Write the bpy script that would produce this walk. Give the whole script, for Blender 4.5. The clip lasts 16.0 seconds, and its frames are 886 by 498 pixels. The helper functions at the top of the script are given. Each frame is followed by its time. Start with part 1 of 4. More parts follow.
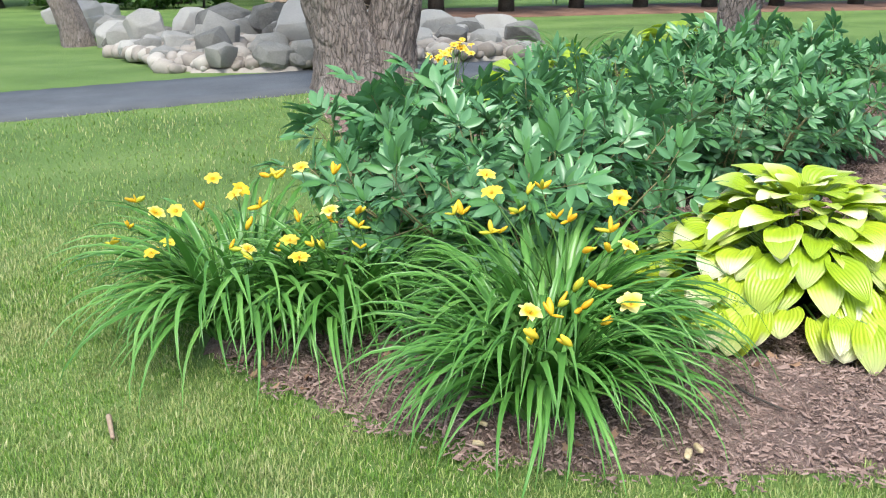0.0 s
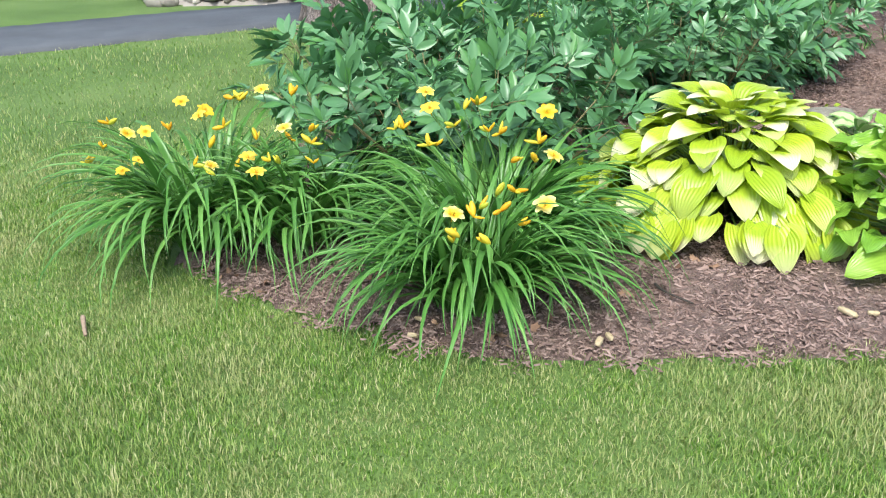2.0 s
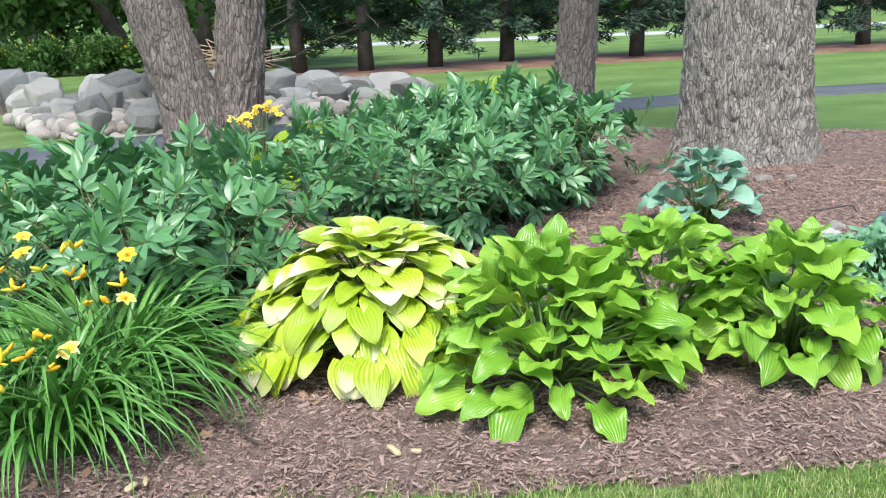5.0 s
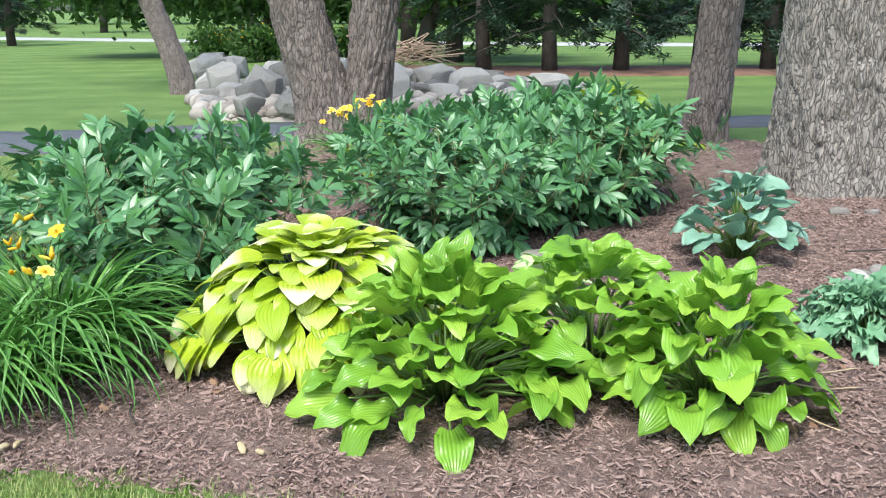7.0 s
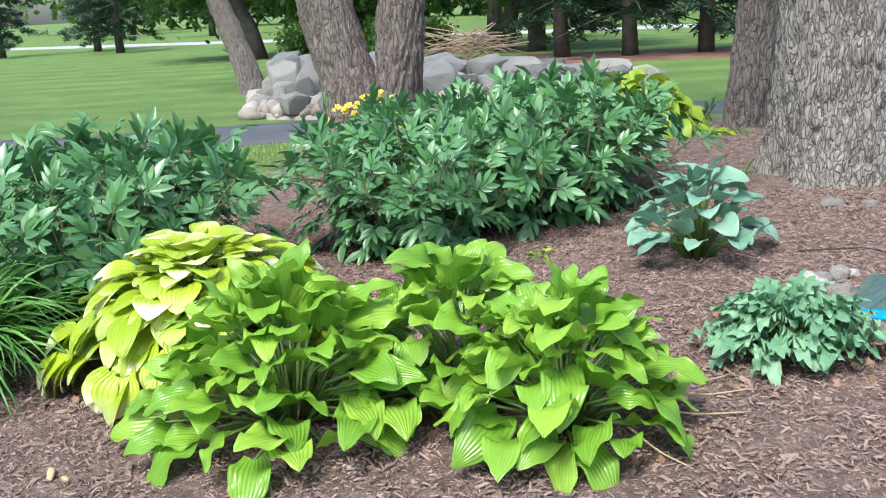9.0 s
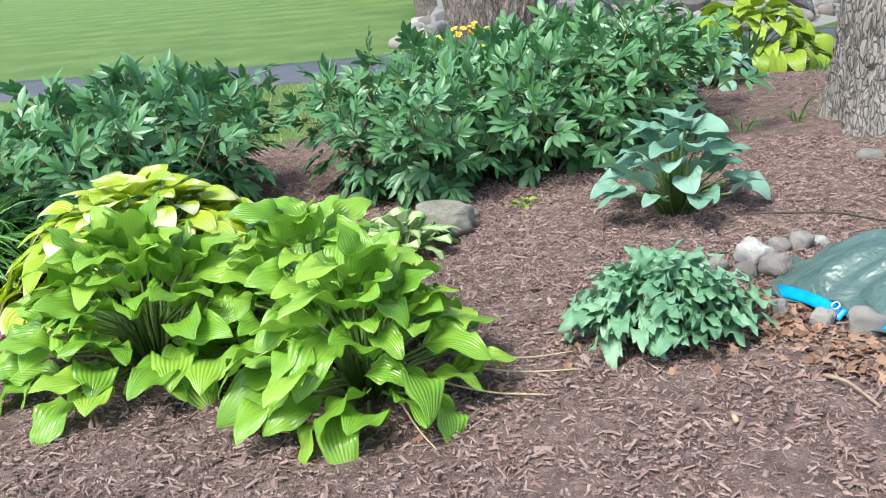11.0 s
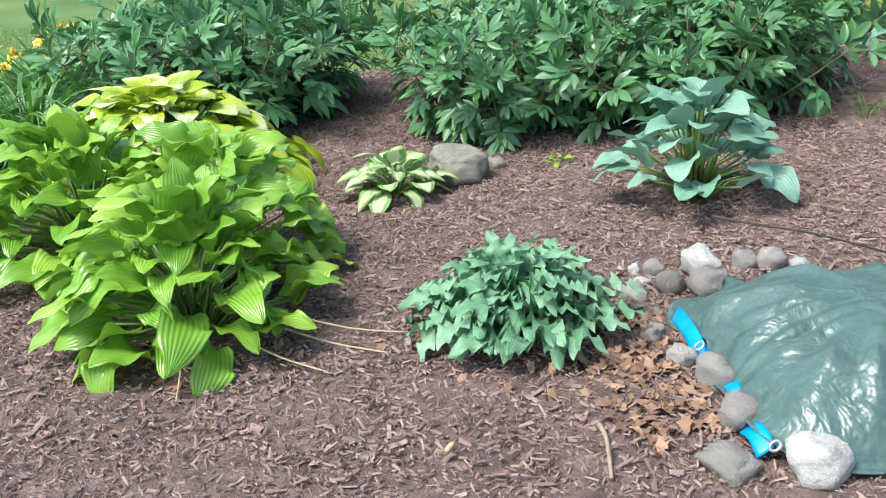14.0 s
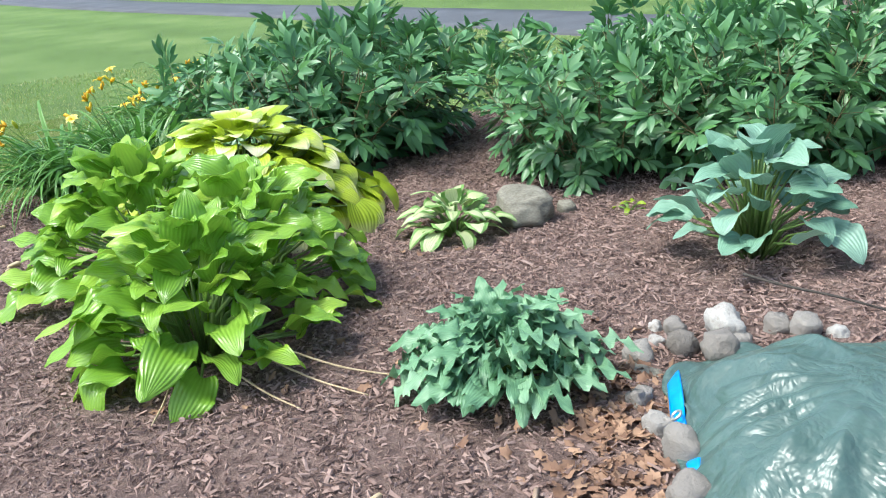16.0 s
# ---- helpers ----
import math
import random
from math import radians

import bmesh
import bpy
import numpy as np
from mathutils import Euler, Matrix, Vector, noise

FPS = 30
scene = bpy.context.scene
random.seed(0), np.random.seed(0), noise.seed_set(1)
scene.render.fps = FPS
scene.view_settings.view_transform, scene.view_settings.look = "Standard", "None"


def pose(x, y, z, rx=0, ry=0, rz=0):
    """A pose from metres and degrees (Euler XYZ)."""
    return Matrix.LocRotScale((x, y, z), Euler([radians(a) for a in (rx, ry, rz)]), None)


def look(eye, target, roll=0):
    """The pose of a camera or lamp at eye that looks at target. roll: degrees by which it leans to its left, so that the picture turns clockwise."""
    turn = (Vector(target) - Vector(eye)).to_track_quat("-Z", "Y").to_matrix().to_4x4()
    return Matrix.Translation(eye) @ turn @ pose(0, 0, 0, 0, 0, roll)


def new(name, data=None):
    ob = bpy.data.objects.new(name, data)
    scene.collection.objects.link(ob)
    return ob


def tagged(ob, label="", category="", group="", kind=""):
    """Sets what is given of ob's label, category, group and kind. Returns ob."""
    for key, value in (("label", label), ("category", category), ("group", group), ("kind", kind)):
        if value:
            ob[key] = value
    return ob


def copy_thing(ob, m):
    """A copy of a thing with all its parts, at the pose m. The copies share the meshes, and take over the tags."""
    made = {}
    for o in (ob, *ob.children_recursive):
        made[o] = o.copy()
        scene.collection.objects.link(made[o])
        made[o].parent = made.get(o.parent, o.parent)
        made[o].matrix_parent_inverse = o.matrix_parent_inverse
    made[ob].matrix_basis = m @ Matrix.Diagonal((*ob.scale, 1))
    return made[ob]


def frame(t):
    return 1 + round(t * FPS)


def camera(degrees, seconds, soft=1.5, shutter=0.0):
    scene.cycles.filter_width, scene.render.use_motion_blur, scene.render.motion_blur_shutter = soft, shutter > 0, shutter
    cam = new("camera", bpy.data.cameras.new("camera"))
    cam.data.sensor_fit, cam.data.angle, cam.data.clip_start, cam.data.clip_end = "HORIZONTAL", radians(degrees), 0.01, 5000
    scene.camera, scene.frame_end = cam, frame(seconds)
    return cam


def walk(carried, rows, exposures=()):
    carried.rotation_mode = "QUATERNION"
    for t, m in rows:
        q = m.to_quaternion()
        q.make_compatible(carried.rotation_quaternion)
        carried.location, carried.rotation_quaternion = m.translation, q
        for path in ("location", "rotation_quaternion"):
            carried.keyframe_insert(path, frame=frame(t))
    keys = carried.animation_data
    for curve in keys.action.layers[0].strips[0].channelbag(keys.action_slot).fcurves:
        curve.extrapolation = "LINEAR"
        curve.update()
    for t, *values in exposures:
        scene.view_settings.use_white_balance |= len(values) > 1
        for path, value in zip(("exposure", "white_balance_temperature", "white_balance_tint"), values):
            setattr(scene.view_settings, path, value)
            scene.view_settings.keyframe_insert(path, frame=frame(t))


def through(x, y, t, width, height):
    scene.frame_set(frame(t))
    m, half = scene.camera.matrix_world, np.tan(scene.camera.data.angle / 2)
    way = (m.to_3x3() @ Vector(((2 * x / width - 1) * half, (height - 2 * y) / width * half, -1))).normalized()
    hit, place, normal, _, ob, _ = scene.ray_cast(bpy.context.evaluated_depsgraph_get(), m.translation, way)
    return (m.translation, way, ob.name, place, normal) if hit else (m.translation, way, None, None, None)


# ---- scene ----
cam = camera(51.3, 16.0, 1.1)
METRES, EYE, TILT, LEAN, TURN = 8.0, 1.5, -18.0, 0.5, 0.0
ROWS = [
    (0.0, 0.0, 0.0, 0.0, -0.0, 0.0, -0.0),
    (0.5, 0.0114, -0.001, -0.0, 0.72, -1.36, 1.25),
    (1.0, 0.0185, -0.0047, -0.0014, 1.06, -1.77, 0.97),
    (1.5, 0.0238, -0.0201, -0.0087, 1.6, -1.97, 0.91),
    (2.0, 0.0332, -0.0347, -0.0119, 0.7, -3.94, 0.56),
    (2.5, 0.0544, -0.0439, -0.0115, -4.54, -1.3, 2.97),
    (3.0, 0.0883, -0.0541, -0.012, -4.26, -0.27, 3.1),
    (3.5, 0.1171, -0.0585, -0.0116, -3.34, 1.01, 3.34),
    (4.0, 0.1554, -0.0446, -0.0079, -3.07, 2.82, 2.43),
    (4.5, 0.1914, -0.0409, -0.0053, -2.04, 3.09, 2.41),
    (7.0, 0.3742, -0.0125, 0.005, 12.67, 2.79, -4.29),
    (7.5, 0.4027, -0.0032, 0.0068, 14.66, 2.59, -4.29),
    (8.0, 0.4301, 0.0159, 0.01, 15.41, 3.25, -3.52),
    (10.5, 0.5907, 0.1197, 0.047, 31.56, -3.2, -5.05),
    (11.0, 0.6337, 0.1462, 0.0538, 34.51, -4.21, -5.4),
    (11.5, 0.6612, 0.1802, 0.0597, 35.03, -5.06, -6.07),
    (12.0, 0.6859, 0.2085, 0.0715, 34.37, -5.83, -5.91),
    (12.5, 0.7177, 0.2215, 0.0772, 35.17, -6.99, -7.77),
    (13.0, 0.7304, 0.2406, 0.0822, 40.3, -8.16, -8.44),
    (13.5, 0.7348, 0.2663, 0.0907, 47.1, -10.48, -12.75),
    (14.0, 0.7418, 0.2918, 0.0995, 54.67, -12.73, -12.49),
    (14.5, 0.747, 0.3165, 0.1084, 63.28, -15.27, -14.29),
    (15.0, 0.7449, 0.3311, 0.1119, 65.33, -16.48, -14.53),
    (15.5, 0.7443, 0.3438, 0.1177, 66.67, -15.88, -14.11),
    (16.0, 0.7697, 0.358, 0.1175, 66.79, -13.27, -12.96),
]
walk(cam, [(t, pose(0, 0, EYE, TILT, LEAN, TURN) @ pose(METRES * x, METRES * y, METRES * z, 90 + pitch, roll, yaw)) for t, x, y, z, yaw, pitch, roll in ROWS],
     exposures=[(0.0, 1.4, 6250, 3), (7.5, 1.38, 6150, 3), (11.0, 1.4, 6150, 3), (16.0, 1.48, 6150, 3)])

# ---- world, sun, exposure ----
world = bpy.data.worlds.new("sky_world")
scene.world = world
world.use_nodes = True
wn = world.node_tree.nodes
sky = wn.new("ShaderNodeTexSky")
sky.sky_type = "NISHITA"
sky.sun_disc = False
sky.sun_elevation, sky.sun_rotation = radians(60), radians(190)
sky.dust_density = 3.0
wn["Background"].inputs["Strength"].default_value = 0.117
world.node_tree.links.new(sky.outputs[0], wn["Background"].inputs["Color"])
sun_data = bpy.data.lights.new("sun", "SUN")
sun_data.energy, sun_data.angle, sun_data.color = 1.75, radians(20), (1.0, 0.97, 0.92)
sun = new("sun", sun_data)
sun.matrix_world = look((0, 0, 0), (0.12, 0.68, -1.2))
sun.location = (0, 0, 30)

# ---- small helpers ----
rnd = random.Random(7)
rng = np.random.default_rng(11)


def smooth(a, b, v):
    u = np.clip((v - a) / (b - a), 0, 1)
    return u * u * (3 - 2 * u)


def ground_z(x, y):
    z = -0.05 + 0.042 * np.clip(x, -2.0, 4.5)
    far = smooth(7.5, 12, y)
    z = z * (1 - far) - 0.05 * far - 0.15 * smooth(12, 17, y)
    z = z + 0.12 * np.exp(-((x - 2.8) ** 2 + (y - 8.6) ** 2) / 3.5)
    return z + 0.12 * np.exp(-((x - 4.3) ** 2 + (y - 7.2) ** 2) / 1.6)


def gz(x, y):
    return float(ground_z(np.float64(x), np.float64(y)))


def inside(px, py, poly):
    px, py = np.asarray(px), np.asarray(py)
    hit = np.zeros(px.shape, bool)
    for (x1, y1), (x2, y2) in zip(poly, poly[1:] + poly[:1]):
        cross = ((y1 > py) != (y2 > py)) & (px < (x2 - x1) * (py - y1) / (y2 - y1 + 1e-12) + x1)
        hit ^= cross
    return hit


def mesh_of(name, verts, faces, material=None, uvs=None, smooth_on=True):
    me = bpy.data.meshes.new(name)
    me.from_pydata([tuple(v) for v in verts] if not isinstance(verts, list) else verts, [], faces)
    if uvs is not None:
        layer = me.uv_layers.new(name="UVMap")
        idx = np.empty(len(me.loops), np.int32)
        me.loops.foreach_get("vertex_index", idx)
        layer.data.foreach_set("uv", np.asarray(uvs, np.float32)[idx].ravel())
    if smooth_on:
        me.polygons.foreach_set("use_smooth", np.ones(len(me.polygons), bool))
    for m in (material if isinstance(material, (list, tuple)) else [material]):
        if m:
            me.materials.append(m)
    me.update()
    return me


def thing(name, label, category, at=(0, 0, 0), group="", kind="", data=None):
    ob = tagged(new(name, data), label, category, group, kind)
    ob.location = at
    return ob


def part_mesh(name, me, parent, m=None, label=""):
    ob = new(name, me)
    ob.parent = parent
    if m is not None:
        ob.matrix_basis = m
    return tagged(ob, label)


def grid_faces(nu, nv, wrap=False):
    out = []
    for j in range(nv - 1):
        for i in range(nu if wrap else nu - 1):
            a, b = j * nu + i, j * nu + (i + 1) % nu
            out.append((a, b, b + nu, a + nu))
    return out


def tube(points, radii, sides=6):
    """Verts and faces of a tapered tube along points."""
    vs, n = [], len(points)
    pts = [Vector(p) for p in points]
    for i, p in enumerate(pts):
        d = (pts[min(i + 1, n - 1)] - pts[max(i - 1, 0)]).normalized()
        a = d.orthogonal().normalized() if abs(d.z) > 0.9 else d.cross(Vector((0, 0, 1))).normalized()
        b = d.cross(a)
        for k in range(sides):
            w = 2 * math.pi * k / sides
            vs.append(tuple(p + (a * math.cos(w) + b * math.sin(w)) * radii[i]))
    fs = grid_faces(sides, n, True)
    fs.append(tuple(range((n - 1) * sides, n * sides)))
    fs.append(tuple(reversed(range(sides))))
    return vs, fs


class Bag:
    """Collects verts, faces, uvs and material slots for one mesh."""

    def __init__(self):
        self.v, self.f, self.u, self.s = [], [], [], []

    def add(self, v, f, u=None, slot=0, m=None):
        o = len(self.v)
        self.v += [tuple(m @ Vector(p)) for p in v] if m is not None else [tuple(p) for p in v]
        self.u += list(u) if u is not None else [(0.5, 0.5)] * len(v)
        self.f += [tuple(i + o for i in q) for q in f]
        self.s += [slot] * len(f)

    def mesh(self, name, material, smooth_on=True):
        me = mesh_of(name, self.v, self.f, material, self.u, smooth_on)
        me.polygons.foreach_set("material_index", np.array(self.s, np.int32))
        return me


# ---- materials ----
def shader(name):
    m = bpy.data.materials.new(name)
    m.use_nodes = True
    nt = m.node_tree
    bsdf = nt.nodes["Principled BSDF"]
    return m, nt, bsdf


def node(nt, kind, **values):
    n = nt.nodes.new(kind)
    for k, v in values.items():
        n.inputs[k].default_value = v
    return n


def ramp(nt, source, stops):
    n = nt.nodes.new("ShaderNodeValToRGB")
    while len(n.color_ramp.elements) < len(stops):
        n.color_ramp.elements.new(0.5)
    for e, (p, c) in zip(n.color_ramp.elements, stops):
        e.position, e.color = p, (*c, 1)
    nt.links.new(source, n.inputs[0])
    return n.outputs[0]


def noise_tex(nt, scale, detail=4, rough=0.6, vec=None, distort=0.0):
    n = node(nt, "ShaderNodeTexNoise", Scale=scale, Detail=detail, Roughness=rough, Distortion=distort)
    if vec is not None:
        nt.links.new(vec, n.inputs["Vector"])
    return n.outputs["Fac"]


def position(nt):
    return nt.nodes.new("ShaderNodeNewGeometry").outputs["Position"]


def mix(nt, fac, a, b, blend="MIX"):
    n = nt.nodes.new("ShaderNodeMix")
    n.data_type, n.blend_type = "RGBA", blend
    for sock, val in ((n.inputs[0], fac), (n.inputs[6], a), (n.inputs[7], b)):
        if isinstance(val, (int, float)):
            sock.default_value = val
        elif isinstance(val, tuple):
            sock.default_value = (*val, 1)
        else:
            nt.links.new(val, sock)
    return n.outputs[2]


def maths(nt, op, a, b=0.0):
    n = nt.nodes.new("ShaderNodeMath")
    n.operation = op
    for sock, val in ((n.inputs[0], a), (n.inputs[1], b)):
        if isinstance(val, (int, float)):
            sock.default_value = val
        else:
            nt.links.new(val, sock)
    return n.outputs[0]


def bump(nt, bsdf, height, strength=0.4, distance=0.01):
    n = node(nt, "ShaderNodeBump", Strength=strength, Distance=distance)
    nt.links.new(height, n.inputs["Height"])
    nt.links.new(n.outputs[0], bsdf.inputs["Normal"])


def leaf_material(name, colors, rough=0.42, veins=0.0, island=False, tip=None, edge=None, through=0.25, vein_count=9.0, patch=None):
    """Leaf: colour varied leaf by leaf, veins that follow the blade, light that comes through."""
    m, nt, b = shader(name)
    r = nt.nodes.new("ShaderNodeNewGeometry").outputs["Random Per Island"] if island else nt.nodes.new("ShaderNodeObjectInfo").outputs["Random"]
    col = ramp(nt, r, [(i / (len(colors) - 1), c) for i, c in enumerate(colors)])
    blotch = noise_tex(nt, 30, 3, 0.6, position(nt))
    col = mix(nt, maths(nt, "MULTIPLY", blotch, 0.2), col, tuple(c * 0.6 for c in colors[0]))
    if patch:
        worn = ramp(nt, noise_tex(nt, 2.2, 4, 0.65, position(nt)), [(0.42, (0, 0, 0)), (0.72, (1, 1, 1))])
        col = mix(nt, maths(nt, "MULTIPLY", worn, 0.75), col, patch)
    uv = nt.nodes.new("ShaderNodeUVMap").outputs[0]
    sep = nt.nodes.new("ShaderNodeSeparateXYZ")
    nt.links.new(uv, sep.inputs[0])
    u, v = sep.outputs[0], sep.outputs[1]
    if veins:
        w = maths(nt, "SINE", maths(nt, "MULTIPLY", u, 2 * math.pi * vein_count))
        w = maths(nt, "ADD", maths(nt, "MULTIPLY", w, 0.5), 0.5)
        col = mix(nt, maths(nt, "MULTIPLY", maths(nt, "POWER", w, 3.0), 0.10), col, tuple(c * 0.45 for c in colors[0]))
        bump(nt, b, w, veins, 0.006)
    if tip:
        t0, strength, colour = tip
        s = maths(nt, "MULTIPLY", maths(nt, "POWER", maths(nt, "MAXIMUM", maths(nt, "SUBTRACT", v, t0), 0.0), 1.0), 1.0 / (1 - t0))
        n2 = nt.nodes.new("ShaderNodeMath")
        n2.operation = "FRACT"
        nt.links.new(maths(nt, "MULTIPLY", r, 7.31), n2.inputs[0])
        chance = maths(nt, "POWER", n2.outputs[0], 1.6)
        s = maths(nt, "MINIMUM", maths(nt, "MULTIPLY", maths(nt, "MULTIPLY", s, chance), strength), 1.0)
        col = mix(nt, s, col, colour)
    if edge:
        width, colour = edge
        d = maths(nt, "ABSOLUTE", maths(nt, "SUBTRACT", u, 0.5))
        d = maths(nt, "ADD", d, maths(nt, "MULTIPLY", noise_tex(nt, 25, 2, 0.5, position(nt)), 0.12))
        col = mix(nt, maths(nt, "GREATER_THAN", d, 0.5 - width + 0.06), col, colour)
    nt.links.new(col, b.inputs["Base Color"])
    b.inputs["Roughness"].default_value = rough
    tr = nt.nodes.new("ShaderNodeBsdfTranslucent")
    nt.links.new(col, tr.inputs["Color"])
    mx = node(nt, "ShaderNodeMixShader", Fac=through)
    out = nt.nodes["Material Output"]
    nt.links.new(b.outputs[0], mx.inputs[1])
    nt.links.new(tr.outputs[0], mx.inputs[2])
    nt.links.new(mx.outputs[0], out.inputs["Surface"])
    return m


def rough_material(name, stops, scale=6.0, rough=0.85, fine=60.0, bump_s=0.5, dist=0.01, island=False, object_random=False, stretch=None):
    """A matte natural surface: two scales of noise in the colour, fine relief."""
    m, nt, b = shader(name)
    vec = position(nt)
    if stretch:
        mp = nt.nodes.new("ShaderNodeMapping")
        mp.inputs["Scale"].default_value = stretch
        nt.links.new(vec, mp.inputs[0])
        vec = mp.outputs[0]
    big = noise_tex(nt, scale, 5, 0.65, vec)
    small = noise_tex(nt, fine, 4, 0.7, vec)
    fac = maths(nt, "ADD", maths(nt, "MULTIPLY", big, 0.6), maths(nt, "MULTIPLY", small, 0.4))
    if island or object_random:
        r = nt.nodes.new("ShaderNodeNewGeometry").outputs["Random Per Island"] if island else nt.nodes.new("ShaderNodeObjectInfo").outputs["Random"]
        fac = maths(nt, "ADD", maths(nt, "MULTIPLY", fac, 0.5), maths(nt, "MULTIPLY", r, 0.5))
    else:
        fac = maths(nt, "ADD", maths(nt, "MULTIPLY", maths(nt, "SUBTRACT", fac, 0.5), 1.9), 0.5)
    col = ramp(nt, fac, stops)
    nt.links.new(col, b.inputs["Base Color"])
    b.inputs["Roughness"].default_value = rough
    bump(nt, b, maths(nt, "ADD", small, big), bump_s, dist)
    return m


def lawn_material():
    m, nt, b = shader("lawn_turf")
    p = position(nt)
    big = noise_tex(nt, 0.9, 4, 0.6, p)
    fine = noise_tex(nt, 70, 3, 0.8, p)
    mp = nt.nodes.new("ShaderNodeMapping")
    mp.inputs["Rotation"].default_value = (0, 0, radians(-24))
    nt.links.new(p, mp.inputs[0])
    wave = node(nt, "ShaderNodeTexWave", Scale=0.14, Distortion=0.8, Detail=2)
    wave.bands_direction = "Y"
    nt.links.new(mp.outputs[0], wave.inputs["Vector"])
    fac = maths(nt, "ADD", maths(nt, "MULTIPLY", big, 0.55), maths(nt, "ADD", maths(nt, "MULTIPLY", fine, 0.35), maths(nt, "MULTIPLY", wave.outputs["Fac"], 0.11)))
    col = ramp(nt, fac, [(0.28, (0.062, 0.115, 0.018)), (0.5, (0.108, 0.185, 0.035)), (0.7, (0.17, 0.245, 0.065)), (0.9, (0.26, 0.29, 0.11))])
    nt.links.new(col, b.inputs["Base Color"])
    b.inputs["Roughness"].default_value = 0.9
    bump(nt, b, fine, 0.8, 0.03)
    return m


def bark_material(name, stops, groove):
    m, nt, b = shader(name)
    p = position(nt)
    mp = nt.nodes.new("ShaderNodeMapping")
    mp.inputs["Scale"].default_value = (1, 1, 0.3)
    nt.links.new(p, mp.inputs[0])
    vor = node(nt, "ShaderNodeTexVoronoi", Scale=groove)
    vor.feature = "DISTANCE_TO_EDGE"
    warp = node(nt, "ShaderNodeTexNoise", Scale=9.0, Detail=3)
    nt.links.new(mp.outputs[0], warp.inputs["Vector"])
    nt.links.new(mix(nt, 0.12, mp.outputs[0], warp.outputs["Color"]), vor.inputs["Vector"])
    crack = ramp(nt, vor.outputs["Distance"], [(0.0, (0, 0, 0)), (0.12, (1, 1, 1))])
    big = noise_tex(nt, 5, 5, 0.7, p)
    small = noise_tex(nt, 55, 4, 0.7, mp.outputs[0])
    fac = maths(nt, "ADD", maths(nt, "MULTIPLY", big, 0.5), maths(nt, "MULTIPLY", small, 0.5))
    col = ramp(nt, fac, stops)
    col = mix(nt, maths(nt, "MULTIPLY", maths(nt, "SUBTRACT", 1.0, crack), 0.5), col, tuple(c * 0.35 for c in stops[0][1]))
    nt.links.new(col, b.inputs["Base Color"])
    b.inputs["Roughness"].default_value = 0.95
    bump(nt, b, maths(nt, "ADD", maths(nt, "MULTIPLY", crack, 0.8), small), 0.9, 0.02)
    return m


MAT_LAWN = lawn_material()
MAT_BLADE = leaf_material("grass_blade", [(0.09, 0.19, 0.018), (0.15, 0.29, 0.03), (0.23, 0.36, 0.06), (0.36, 0.43, 0.12), (0.60, 0.55, 0.31)], 0.55, island=True, through=0.35, patch=(0.42, 0.41, 0.19))
MAT_MULCH = rough_material("mulch_soil", [(0.2, (0.075, 0.045, 0.037)), (0.5, (0.19, 0.124, 0.104)), (0.8, (0.32, 0.23, 0.195))], 14, 0.95, 150, 0.9, 0.02)
MAT_CHIP = rough_material("bark_chip", [(0.15, (0.10, 0.06, 0.05)), (0.45, (0.235, 0.155, 0.13)), (0.75, (0.34, 0.24, 0.205)), (1.0, (0.50, 0.395, 0.335))], 14, 0.9, 120, 0.4, 0.004, island=True)
MAT_ASPHALT = rough_material("asphalt", [(0.2, (0.055, 0.058, 0.066)), (0.6, (0.085, 0.09, 0.102)), (0.9, (0.12, 0.125, 0.14))], 1.5, 0.8, 180, 0.35, 0.006)
MAT_ROCK = rough_material("boulder_stone", [(0.2, (0.10, 0.093, 0.085)), (0.42, (0.24, 0.228, 0.21)), (0.62, (0.37, 0.35, 0.325)), (0.9, (0.50, 0.475, 0.45))], 3.0, 0.9, 40, 0.9, 0.05, object_random=True)
MAT_COBBLE = rough_material("cobble_stone", [(0.15, (0.15, 0.12, 0.10)), (0.45, (0.27, 0.235, 0.205)), (0.7, (0.37, 0.335, 0.30)), (0.95, (0.50, 0.465, 0.42))], 8, 0.85, 70, 0.3, 0.006, island=True)
MAT_STONE = rough_material("river_stone", [(0.2, (0.16, 0.14, 0.12)), (0.5, (0.26, 0.235, 0.21)), (0.85, (0.38, 0.355, 0.325))], 16, 0.85, 140, 0.8, 0.012, object_random=True)
MAT_WHITE_STONE = rough_material("pale_stone", [(0.2, (0.28, 0.25, 0.225)), (0.5, (0.42, 0.40, 0.37)), (0.85, (0.54, 0.52, 0.49))], 14, 0.85, 90, 0.8, 0.01)
MAT_DARK_STONE = rough_material("dark_stone", [(0.2, (0.12, 0.11, 0.085)), (0.5, (0.21, 0.195, 0.155)), (0.85, (0.31, 0.295, 0.25))], 10, 0.9, 80, 0.5, 0.008, stretch=(1, 1, 3))
MAT_OAK = bark_material("oak_bark", [(0.3, (0.19, 0.165, 0.145)), (0.5, (0.30, 0.265, 0.235)), (0.75, (0.41, 0.37, 0.335))], 44)
MAT_BARK = bark_material("scaly_bark", [(0.3, (0.12, 0.095, 0.082)), (0.5, (0.21, 0.17, 0.152)), (0.75, (0.30, 0.26, 0.24))], 24)
MAT_DARK_BARK = rough_material("dark_bark", [(0.2, (0.03, 0.024, 0.02)), (0.5, (0.06, 0.05, 0.042)), (0.85, (0.11, 0.095, 0.08))], 4, 0.95, 30, 0.6, 0.02)
